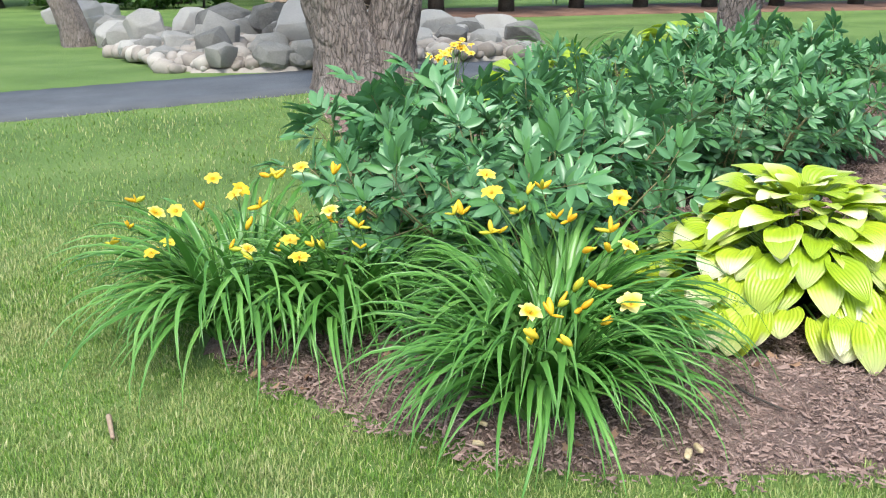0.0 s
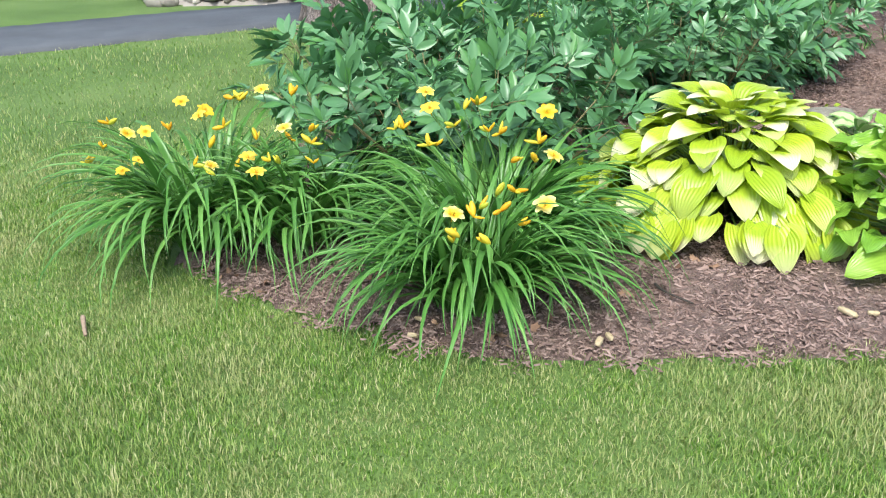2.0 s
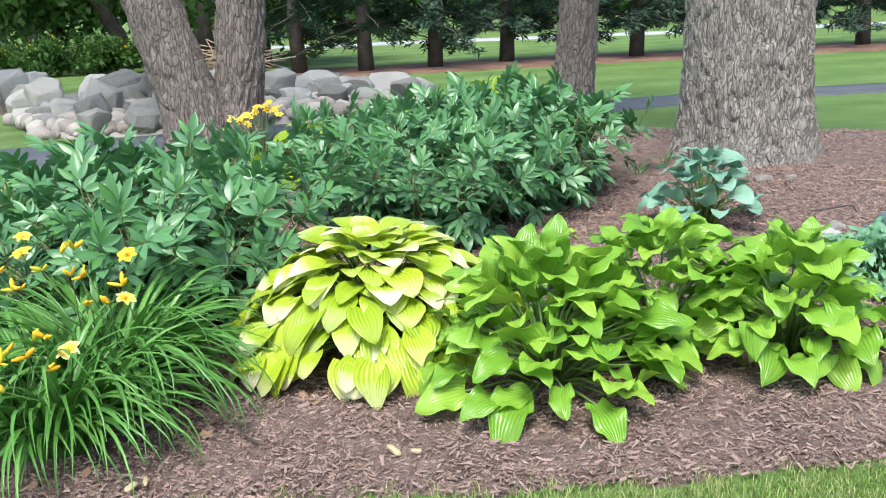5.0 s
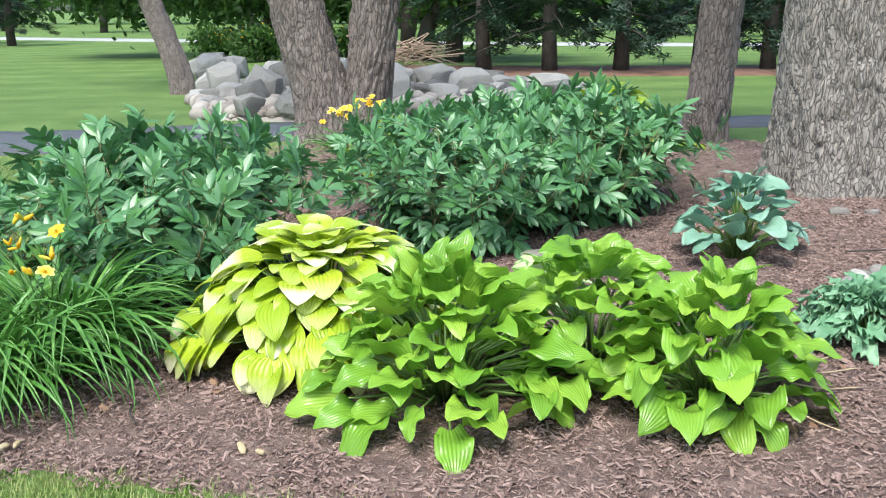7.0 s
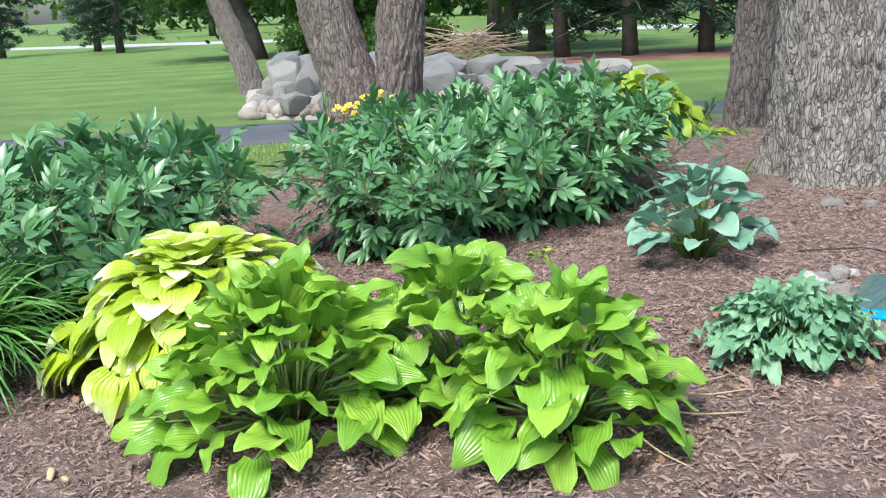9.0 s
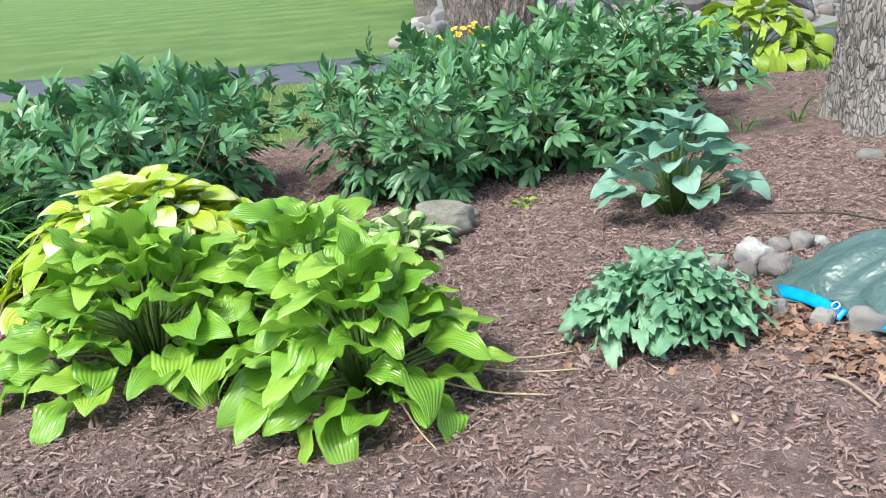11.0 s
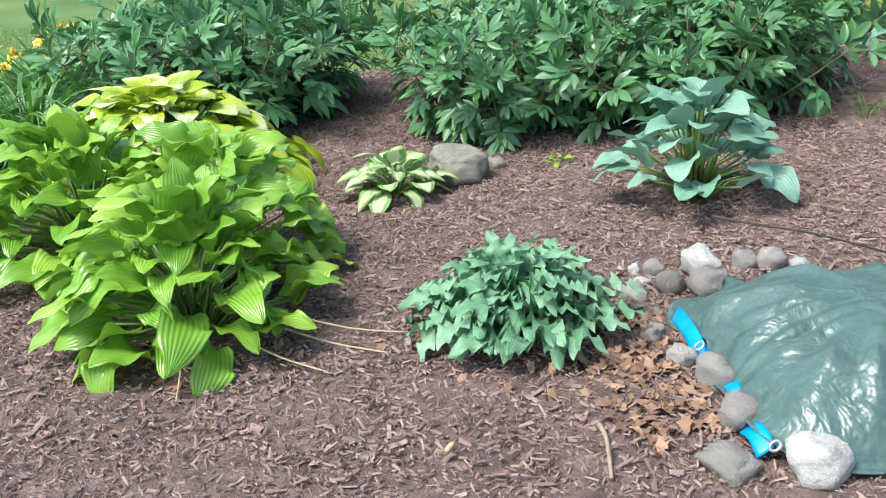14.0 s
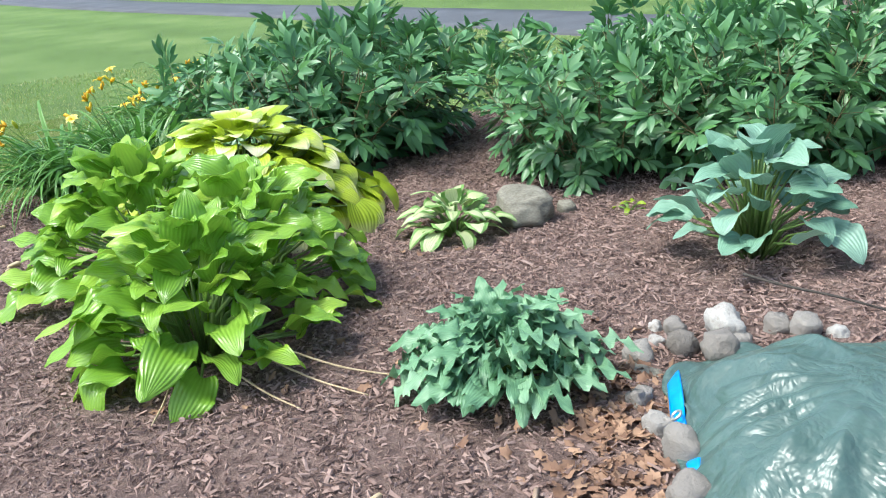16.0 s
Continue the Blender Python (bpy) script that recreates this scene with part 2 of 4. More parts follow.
MAT_GOLD = leaf_material("gold_hosta_leaf", [(0.33, 0.46, 0.02), (0.42, 0.55, 0.03), (0.50, 0.60, 0.04), (0.38, 0.52, 0.03)], 0.38, 0.35, tip=(0.45, 2.2, (0.85, 0.80, 0.52)), through=0.25)
MAT_GREEN = leaf_material("green_hosta_leaf", [(0.18, 0.36, 0.034), (0.235, 0.44, 0.048), (0.295, 0.50, 0.06), (0.37, 0.56, 0.07)], 0.26, 0.3, through=0.28)
MAT_BLUE = leaf_material("blue_hosta_leaf", [(0.17, 0.33, 0.22), (0.22, 0.39, 0.28), (0.28, 0.45, 0.34)], 0.42, 0.3, through=0.18)
MAT_CRINKLE = leaf_material("wavy_hosta_leaf", [(0.15, 0.31, 0.16), (0.20, 0.38, 0.21), (0.27, 0.45, 0.27)], 0.4, 0.2, through=0.2)
MAT_VARIEGATED = leaf_material("variegated_hosta_leaf", [(0.55, 0.63, 0.32), (0.62, 0.68, 0.40), (0.5, 0.6, 0.28)], 0.4, 0.4, edge=(0.2, (0.21, 0.38, 0.10)), through=0.2)
MAT_LIME = leaf_material("lime_hosta_leaf", [(0.26, 0.38, 0.025), (0.33, 0.46, 0.035), (0.40, 0.52, 0.045)], 0.38, 0.25, through=0.25)
MAT_STALK = leaf_material("leaf_stalk", [(0.16, 0.27, 0.06), (0.22, 0.33, 0.09)], 0.45)
MAT_PEONY = leaf_material("peony_leaf", [(0.068, 0.178, 0.062), (0.096, 0.23, 0.092), (0.13, 0.28, 0.125), (0.105, 0.262, 0.068)], 0.34, 0.25, island=True, through=0.18, vein_count=1.0)
MAT_PEONY_STEM = rough_material("peony_stem", [(0.2, (0.10, 0.11, 0.04)), (0.8, (0.2, 0.16, 0.07))], 20, 0.6)
MAT_STRAP = leaf_material("daylily_leaf", [(0.08, 0.21, 0.035), (0.105, 0.265, 0.045), (0.14, 0.32, 0.065), (0.19, 0.38, 0.085)], 0.36, 0.5, through=0.25, vein_count=1.0)
MAT_SCAPE = leaf_material("daylily_scape", [(0.09, 0.21, 0.04), (0.13, 0.25, 0.05)], 0.5)
MAT_PETAL = leaf_material("daylily_petal", [(0.85, 0.56, 0.025), (0.9, 0.64, 0.06), (0.88, 0.50, 0.015)], 0.5, tip=(0.45, 1.3, (0.95, 0.84, 0.34)), through=0.3)
MAT_BUD = leaf_material("daylily_bud", [(0.84, 0.44, 0.015), (0.88, 0.54, 0.02), (0.82, 0.64, 0.05), (0.5, 0.58, 0.05)], 0.5)
MAT_DRY = rough_material("dry_oak_leaf", [(0.2, (0.12, 0.06, 0.035)), (0.5, (0.23, 0.13, 0.08)), (0.85, (0.38, 0.24, 0.15))], 20, 0.8, 60, 0.3, 0.004, island=True)
MAT_WOOD = rough_material("weathered_wood", [(0.2, (0.2, 0.13, 0.09)), (0.8, (0.42, 0.31, 0.22))], 20, 0.85, 90)
MAT_STRAW = rough_material("dry_leaf_blade", [(0.2, (0.36, 0.27, 0.13)), (0.8, (0.55, 0.44, 0.3))], 20, 0.7, 90)
MAT_PINE = leaf_material("pine_needles", [(0.012, 0.035, 0.018), (0.022, 0.055, 0.028), (0.04, 0.085, 0.045)], 0.6, island=True, through=0.2)
MAT_WOODS = leaf_material("broad_leaves", [(0.03, 0.075, 0.015), (0.055, 0.13, 0.02), (0.10, 0.20, 0.035)], 0.6, island=True, through=0.4)
MAT_NEEDLE_BED = rough_material("needle_litter", [(0.2, (0.09, 0.045, 0.03)), (0.8, (0.2, 0.11, 0.075))], 3, 0.95, 40)
MAT_ROAD = rough_material("pale_road", [(0.2, (0.3, 0.3, 0.31)), (0.8, (0.42, 0.42, 0.43))], 1.0, 0.9, 30)


def tarp_material():
    m, nt, b = shader("tarp_plastic")
    p = position(nt)
    n = noise_tex(nt, 6, 4, 0.6, p)
    col = ramp(nt, n, [(0.3, (0.045, 0.088, 0.078)), (0.7, (0.07, 0.125, 0.112))])
    dust = noise_tex(nt, 45, 5, 0.75, p)
    col = mix(nt, maths(nt, "MULTIPLY", maths(nt, "POWER", dust, 4.0), 0.8), col, (0.32, 0.36, 0.33))
    nt.links.new(col, b.inputs["Base Color"])
    b.inputs["Roughness"].default_value = 0.33
    wr = noise_tex(nt, 6.0, 4, 0.5, p, 0.4)
    bump(nt, b, maths(nt, "ABSOLUTE", maths(nt, "SUBTRACT", wr, 0.5)), 0.5, 0.1)
    return m


def blue_material():
    m, nt, b = shader("blue_hem")
    n = noise_tex(nt, 30, 3, 0.6, position(nt))
    nt.links.new(ramp(nt, n, [(0.3, (0.0, 0.22, 0.72)), (0.7, (0.01, 0.33, 0.85))]), b.inputs["Base Color"])
    b.inputs["Roughness"].default_value = 0.35
    return m


MAT_TARP = tarp_material()
MAT_BLUE_HEM = blue_material()
MAT_METAL, _nt, _b = shader("grommet_metal")
_b.inputs["Metallic"].default_value, _b.inputs["Roughness"].default_value = 0.9, 0.35
_b.inputs["Base Color"].default_value = (0.7, 0.68, 0.62, 1)

# ---- ground ----
BED = [(-0.80, 3.24), (-0.45, 2.95), (-0.10, 2.66), (0.25, 2.46), (0.7, 2.37), (1.4, 2.33), (2.0, 2.27), (2.6, 2.26), (3.2, 2.3), (3.75, 2.46),
       (4.4, 2.25), (5.6, 1.2), (7.2, 1.0), (9.0, 2.2), (9.6, 4.5), (8.5, 7.5), (6.4, 9.6), (4.6, 10.2), (4.1, 11.6), (3.2, 12.3),
       (1.5, 11.9), (0.0, 11.4), (-0.9, 11.1), (-1.55, 10.5), (-1.45, 9.9), (-0.98, 8.3), (-0.68, 7.0), (-0.7, 5.6), (-0.85, 4.5), (-1.1, 3.85), (-1.05, 3.45)]
PATH_LINE = [(-45, -4), (-22, 3.6), (-13, 7.2), (-6.8, 9.45), (-4.9, 9.95), (-3.5, 10.65), (-1.65, 11.6), (1.2, 13.0), (4.05, 14.2), (6.1, 15.4), (9.8, 16.1), (16, 16.4), (40, 14)]


def spaced(lo, hi, near_lo, near_hi, step):
    core = list(np.arange(near_lo, near_hi + 1e-6, step))
    up, v, s = [], near_hi, step
    while v < hi:
        s *= 1.3
        v += s
        up.append(v)
    down, v, s = [], near_lo, step
    while v > lo:
        s *= 1.3
        v -= s
        down.append(v)
    return np.array(down[::-1] + core + up)


def build_ground():
    xs, ys = spaced(-900, 900, -14, 16, 0.3), spaced(-300, 1500, -4, 32, 0.3)
    X, Y = np.meshgrid(xs, ys)
    Z = ground_z(X, Y)
    me = mesh_of("ground", np.stack([X, Y, Z], -1).reshape(-1, 3), grid_faces(len(xs), len(ys)), MAT_LAWN)
    thing("ground", "mown green lawn with yellowish worn patches", "lawn", kind="structure", data=me)


def build_bed():
    step = 0.06
    xs, ys = np.arange(-1.8, 9.8, step), np.arange(0.8, 12.5, step)
    X, Y = np.meshgrid(xs, ys)
    wob = 0.04 * np.sin(X * 9 + Y * 4) + 0.03 * np.sin(Y * 13 - X * 6)
    keep = inside(X + wob, Y + wob, BED)
    gap = np.full(X.shape, 9.0)
    for (xa, ya), (xb, yb) in zip(BED, BED[1:] + BED[:1]):
        dx, dy = xb - xa, yb - ya
        u = np.clip(((X - xa) * dx + (Y - ya) * dy) / (dx * dx + dy * dy), 0, 1)
        gap = np.minimum(gap, np.hypot(X - xa - u * dx, Y - ya - u * dy))
    Z = ground_z(X, Y) - 0.012 + 0.032 * smooth(0.0, 0.16, gap) + 0.008 * np.sin(X * 11.0 + np.sin(Y * 7)) * np.sin(Y * 9.0) + rng.normal(0, 0.002, X.shape)
    nx = len(xs)
    index = -np.ones(X.size, int)
    index[keep.ravel()] = np.arange(keep.sum())
    faces = []
    k = keep
    cells = np.argwhere(k[:-1, :-1] & k[1:, :-1] & k[:-1, 1:] & k[1:, 1:])
    for j, i in cells:
        a = j * nx + i
        faces.append((int(index[a]), int(index[a + 1]), int(index[a + nx + 1]), int(index[a + nx])))
    verts = np.stack([X, Y, Z], -1).reshape(-1, 3)[keep.ravel()]
    thing("mulch_bed", "brown shredded bark mulch bed under the plants", "mulch", kind="structure", data=mesh_of("mulch_bed", verts, faces, MAT_MULCH))


def catmull(points, per):
    out = []
    p = [points[0]] + list(points) + [points[-1]]
    for i in range(1, len(p) - 2):
        for k in range(per):
            t = k / per
            out.append(tuple(0.5 * (2 * p[i][d] + (p[i + 1][d] - p[i - 1][d]) * t + (2 * p[i - 1][d] - 5 * p[i][d] + 4 * p[i + 1][d] - p[i + 2][d]) * t * t
                              + (3 * p[i][d] - p[i - 1][d] - 3 * p[i + 1][d] + p[i + 2][d]) * t ** 3) for d in range(len(points[0]))))
    return out + [tuple(points[-1])]


def build_strip(name, line, width, lift, material, label, category):
    pts = catmull(line, 12)
    vs = []
    for i, (x, y) in enumerate(pts):
        x0, y0 = pts[max(i - 1, 0)]
        x1, y1 = pts[min(i + 1, len(pts) - 1)]
        l = math.hypot(x1 - x0, y1 - y0)
        nx, ny = -(y1 - y0) / l, (x1 - x0) / l
        for k, s in enumerate((-0.5, -0.495, -0.25, 0, 0.25, 0.495, 0.5)):
            wob = 0.03 * math.sin(i * 1.7 + s * 9) if abs(s) > 0.4 else 0
            px, py = x + nx * (s * width + wob), y + ny * (s * width + wob)
            vs.append((px, py, gz(px, py) + (lift if 0 < k < 6 else -0.05)))
    me = mesh_of(name, vs, grid_faces(7, len(pts)), material)
    thing(name, label, category, kind="structure", data=me)


build_ground()
build_bed()
build_strip("path", PATH_LINE, 1.8, 0.025, MAT_ASPHALT, "dark grey asphalt garden path curving past the bed", "path")
build_strip("needle_strip", [(-6, 26.2), (0, 26.4), (6, 27.6), (12, 28.2), (24, 29.5)], 4.0, 0.03, MAT_NEEDLE_BED, "reddish brown needle litter under the pines", "litter")
build_strip("road", [(-80, 62), (-30, 50), (0, 46), (40, 47), (90, 52)], 3.2, 0.04, MAT_ROAD, "pale grey road beyond the lawn", "road")


# ---- stuff on the ground: grass and chips ----
def build_grass():
    n = 240000
    x = rng.uniform(-6.5, 6.0, n)
    y = rng.uniform(1.2, 10.8, n)
    dist = np.hypot(x - np.clip(x, 0, 2.5) * 0.9, y)
    p = np.clip(1.25 * (2.2 / np.maximum(dist, 0.1)) ** 1.2, 0.0, 1.0)
    keep = (rng.uniform(0, 1, n) < p)
    near = 480000
    x2 = rng.uniform(-3.4, 4.0, near)
    y2 = rng.uniform(1.55, 6.2, near)
    fade = rng.uniform(0, 1, near) < np.clip((6.2 - y2) / 2.6, 0, 1) ** 1.5
    x2, y2 = x2[fade], y2[fade]
    x, y = np.concatenate([x[keep], x2]), np.concatenate([y[keep], y2])
    wob = 0.035 * np.sin(x * 23) + 0.03 * np.sin(x * 51 + y * 17)
    ok = ~inside(x, y + wob + rng.normal(-0.03, 0.045, len(x)), BED)
    line = np.array(catmull(PATH_LINE, 12))
    for a, b in zip(line[:-1], line[1:]):
        if b[0] < -8 or a[0] > 8:
            continue
        d = b - a
        t = np.clip(((x - a[0]) * d[0] + (y - a[1]) * d[1]) / (d @ d), 0, 1)
        ok &= np.hypot(x - a[0] - t * d[0], y - a[1] - t * d[1]) > 0.9
    x, y = x[ok], y[ok]
    n = len(x)
    z = ground_z(x, y)
    far = np.clip(np.hypot(x, y) / 4, 1, 2.2)
    h = rng.uniform(0.015, 0.038, n) * (0.85 + 0.35 * np.sin(x * 1.9 + 1.0) * np.sin(y * 2.3)) * far ** 0.3
    w = rng.uniform(0.0011, 0.0023, n) * far
    a = rng.uniform(0, 2 * np.pi, n)
    lean = rng.uniform(0.2, 1.15, n)
    dx, dy = np.cos(a), np.sin(a)
    sx, sy = -dy * w, dx * w
    V = np.empty((n, 5, 3), np.float32)
    V[:, 0] = np.stack([x - sx, y - sy, z - 0.004], -1)
    V[:, 1] = np.stack([x + sx, y + sy, z - 0.004], -1)
    mx, my, mz = x + dx * h * lean * 0.35, y + dy * h * lean * 0.35, z + h * 0.62
    V[:, 2] = np.stack([mx + sx * 0.8, my + sy * 0.8, mz], -1)
    V[:, 3] = np.stack([mx - sx * 0.8, my - sy * 0.8, mz], -1)
    V[:, 4] = np.stack([x + dx * h * lean, y + dy * h * lean, z + h], -1)
    base = np.arange(n)[:, None] * 5
    quads, tris = base + np.array([0, 1, 2, 3]), base + np.array([3, 2, 4])
    me = bpy.data.meshes.new("grass")
    me.vertices.add(n * 5)
    me.vertices.foreach_set("co", V.ravel())
    loops = np.concatenate([quads, tris], 1).ravel()
    me.loops.add(len(loops))
    me.loops.foreach_set("vertex_index", loops.astype(np.int32))
    me.polygons.add(n * 2)
    starts = np.stack([np.arange(n) * 7, np.arange(n) * 7 + 4], 1).ravel()
    me.polygons.foreach_set("loop_start", starts.astype(np.int32))
    me.update(calc_edges=True)
    me.validate()
    me.materials.append(MAT_BLADE)
    thing("grass", "short green lawn grass with some straw blades", "grass", kind="stuff", data=me)


def build_chips():
    n = 190000
    m = int(n * 0.8)
    x = np.concatenate([rng.uniform(-0.9, 6.4, m), rng.uniform(-1.5, 6.5, n - m)])
    y = np.concatenate([rng.uniform(2.3, 6.6, m), rng.uniform(6.0, 11.5, n - m)])
    edge = 0.05 * np.sin(x * 17) + rng.normal(0, 0.03, n)
    ok = inside(x, y + edge, BED)
    x, y = x[ok], y[ok]
    n = len(x)
    z = ground_z(x, y) + 0.019 + rng.uniform(0, 0.012, n)
    L = rng.gamma(2.3, 0.0058, n) + 0.005
    W = L * rng.uniform(0.1, 0.34, n)
    far = np.clip(y / 6.5, 1, 1.6)
    L, W = L * far, W * far
    H = rng.uniform(0.002, 0.0055, n)
    a = rng.uniform(0, 2 * np.pi, n)
    tilt = rng.normal(0, 0.28, n)
    roll = rng.normal(0, 0.3, n)
    corners = np.array([(-1, -0.8, 0), (1, -1, 0), (0.9, 1, 0), (-0.9, 0.8, 0), (-0.8, 0.1, 1), (0.75, -0.15, 1)], float)
    P = corners[None] * np.stack([L, W, H], -1)[:, None, :] * np.array([0.5, 0.5, 1])
    P = P + rng.normal(0, 0.0012, P.shape)
    P[..., 2] += P[..., 0] * tilt[:, None] + P[..., 1] * roll[:, None]
    c, s = np.cos(a)[:, None], np.sin(a)[:, None]
    V = np.stack([x[:, None] + P[..., 0] * c - P[..., 1] * s, y[:, None] + P[..., 0] * s + P[..., 1] * c, z[:, None] + P[..., 2]], -1)
    base = np.arange(n)[:, None, None] * 6
    faces = (base + np.array([(0, 1, 5, 4), (2, 3, 4, 5)])).reshape(-1, 4).tolist() + (base + np.array([(1, 2, 5), (3, 0, 4)])).reshape(-1, 3).tolist()
    me = mesh_of("mulch_chips", V.reshape(-1, 3).tolist(), faces, MAT_CHIP, smooth_on=False)
    thing("mulch_chips", "loose reddish brown shredded bark chips", "mulch", kind="stuff", data=me)


build_grass()
build_chips()


# ---- trunks ----
def bark_height(u, z, around, seed, freq):
    """Ridges that run up a trunk and break into plates."""
    p = Vector((math.cos(u) * around * freq, math.sin(u) * around * freq, z * freq * 0.22 + seed))
    warp = noise.noise(p * 0.5) * 0.9
    d = noise.voronoi(p + Vector((warp, -warp, warp)))[0]
    return min(1.0, (d[1] - d[0]) * 2.2)


def trunk_mesh(name, line, radii, material, nu=120, nv=110, depth=0.03, flare=0.25, seed=0.0, freq=11.0, lobes=6):
    pts = catmull([(*p, r) for p, r in zip(line, radii)], max(2, nv // (len(line) - 1)))
    vs = []
    z0 = pts[0][2]
    for j, (x, y, z, r) in enumerate(pts):
        for i in range(nu):
            u = 2 * math.pi * i / nu
            foot = math.exp(-(z - z0) / 0.28)
            lobe = 1 + flare * foot * (0.8 + 0.5 * math.sin(lobes * u + seed) + 0.3 * math.sin((lobes - 2) * u + 2 * seed))
            rr = r * lobe + depth * (bark_height(u, z, max(r, 0.12), seed, freq) - 0.6) + 0.02 * noise.noise((math.cos(u), math.sin(u), z * 0.8 + seed))
            vs.append((x + math.cos(u) * rr, y + math.sin(u) * rr, z))
    fs = grid_faces(nu, len(pts), True)
    fs.append(tuple(range((len(pts) - 1) * nu, len(pts) * nu)))
    return mesh_of(name, vs, fs, material)


def crown_mesh(name, center, size, count, leaf, material, seed, hollow=0.55):
    """Many small leaf sprays round limbs, with gaps and an uneven outline."""
    g = np.random.default_rng(seed)
    k = 26
    hubs = g.normal(0, 1, (k, 3))
    hubs /= np.linalg.norm(hubs, axis=1)[:, None]
    hubs *= g.uniform(hollow, 1.0, (k, 1)) * np.array(size)
    pick = g.integers(0, k, count)
    c = hubs[pick] + g.normal(0, 0.22, (count, 3)) * np.array(size) + np.array(center)
    a = g.normal(0, 1, (count, 3))
    a /= np.linalg.norm(a, axis=1)[:, None]
    b = np.cross(a, g.normal(0, 1, (count, 3)))
    b /= np.linalg.norm(b, axis=1)[:, None]
    s = g.uniform(0.6, 1.4, (count, 1)) * leaf
    V = np.stack([c - a * s, c + b * s * 0.45, c + a * s, c - b * s * 0.45], 1).reshape(-1, 3)
    F = np.arange(count * 4).reshape(-1, 4)
    return mesh_of(name, V.tolist(), F.tolist(), material)


def big_tree(label, line, radii, material, crown_at, crown_size, **kw):
    x, y, z = line[0]
    t = thing("tree", label, "tree", (0, 0, 0))
    part_mesh("trunk", trunk_mesh("trunk", line, radii, material, **kw), t)
    top = Vector(line[-1])
    for k in range(4):
        w = k * 1.7 + x
        out = top + Vector((math.cos(w) * 1.6, math.sin(w) * 1.6, 1.9))
        v, f = tube([top - Vector((0, 0, 0.3)), top + Vector((math.cos(w) * 0.5, math.sin(w) * 0.5, 0.9)), out], [radii[-1] * 0.6, radii[-1] * 0.4, 0.04], 8)
        part_mesh("limb", mesh_of("limb", v, f, material), t)
    part_mesh("crown", crown_mesh("crown", crown_at, crown_size, 900, 0.16, MAT_WOODS, int(abs(x) * 100)), t)
    return t


OAK = (4.29, 7.16)
zo = gz(*OAK) - 0.03
big_tree("large oak trunk with deeply furrowed grey bark", [(OAK[0], OAK[1], zo), (OAK[0], OAK[1], zo + 0.5), (4.3, 7.18, zo + 1.4), (4.29, 7.2, zo + 3.2), (4.29, 7.25, zo + 5.5)],
         [0.515, 0.5, 0.475, 0.44, 0.36], MAT_OAK, (4.2, 7.1, 8.2), (2.6, 2.6, 1.5), nu=380, nv=260, depth=0.032, flare=0.17, seed=1.3, freq=21)
big_tree("tree with rough grey brown bark standing in mulch", [(3.47, 11.3, -0.08), (3.49, 11.3, 0.5), (3.59, 11.35, 1.6), (3.72, 11.4, 4.6)],
         [0.27, 0.25, 0.235, 0.17], MAT_BARK, (3.8, 11.6, 7.4), (2.0, 2.0, 1.4), nu=120, nv=120, depth=0.03, flare=0.14, seed=4.1, freq=13)
big_tree("slim leaning tree beside the rock pile", [(-6.95, 18.0, -0.4), (-7.08, 18.0, 0.3), (-7.6, 18.05, 1.6), (-8.8, 18.1, 4.6)],
         [0.31, 0.27, 0.24, 0.17], MAT_BARK, (-9.0, 17.2, 7.4), (1.8, 1.8, 1.3), nu=90, nv=90, depth=0.03, flare=0.3, seed=7.7, freq=12)
twin = big_tree("double trunked tree with scaly grey brown bark", [(-1.05, 10.85, -0.1), (-1.12, 10.85, 0.45), (-1.42, 10.85, 1.5), (-2.1, 10.9, 4.4)],
                [0.46, 0.37, 0.34, 0.25], MAT_BARK, (-2.3, 11.0, 7.6), (2.2, 2.2, 1.4), nu=150, nv=140, depth=0.035, flare=0.18, seed=2.2, freq=12)
part_mesh("trunk", trunk_mesh("trunk", [(-0.72, 10.98, -0.1), (-0.62, 11.0, 0.45), (-0.5, 11.0, 1.5), (-0.3, 11.1, 4.4)], [0.38, 0.30, 0.29, 0.22], MAT_BARK, nu=130, nv=140, depth=0.035, flare=0.25, seed=9.4, freq=12), twin)


# ---- stones ----
def stone_mesh(name, size, material, seed, detail=3, rough=0.18, boxy=0.35):
    bm = bmesh.new()
    bmesh.ops.create_icosphere(bm, subdivisions=detail, radius=1)
    for v in bm.verts:
        p = v.co.normalized()
        q = Vector([math.copysign(abs(c) ** (1 - boxy), c) for c in p])
        n1 = noise.noise(p * 1.1 + Vector((seed, 2 * seed, 0)))
        n2 = noise.noise(p * 3.0 + Vector((0, seed, seed)))
        n3 = noise.noise(p * 7.0 + Vector((seed, 0, seed)))
        q *= 1 + rough * 1.5 * n1 + rough * 0.7 * n2 + rough * 0.18 * n3
        v.co = Vector((q.x * size[0], q.y * size[1], q.z * size[2]))
    me = bpy.data.meshes.new(name)
    bm.to_mesh(me)
    bm.free()
    me.materials.append(material)
    me.polygons.foreach_set("use_smooth", np.ones(len(me.polygons), bool))
    return me


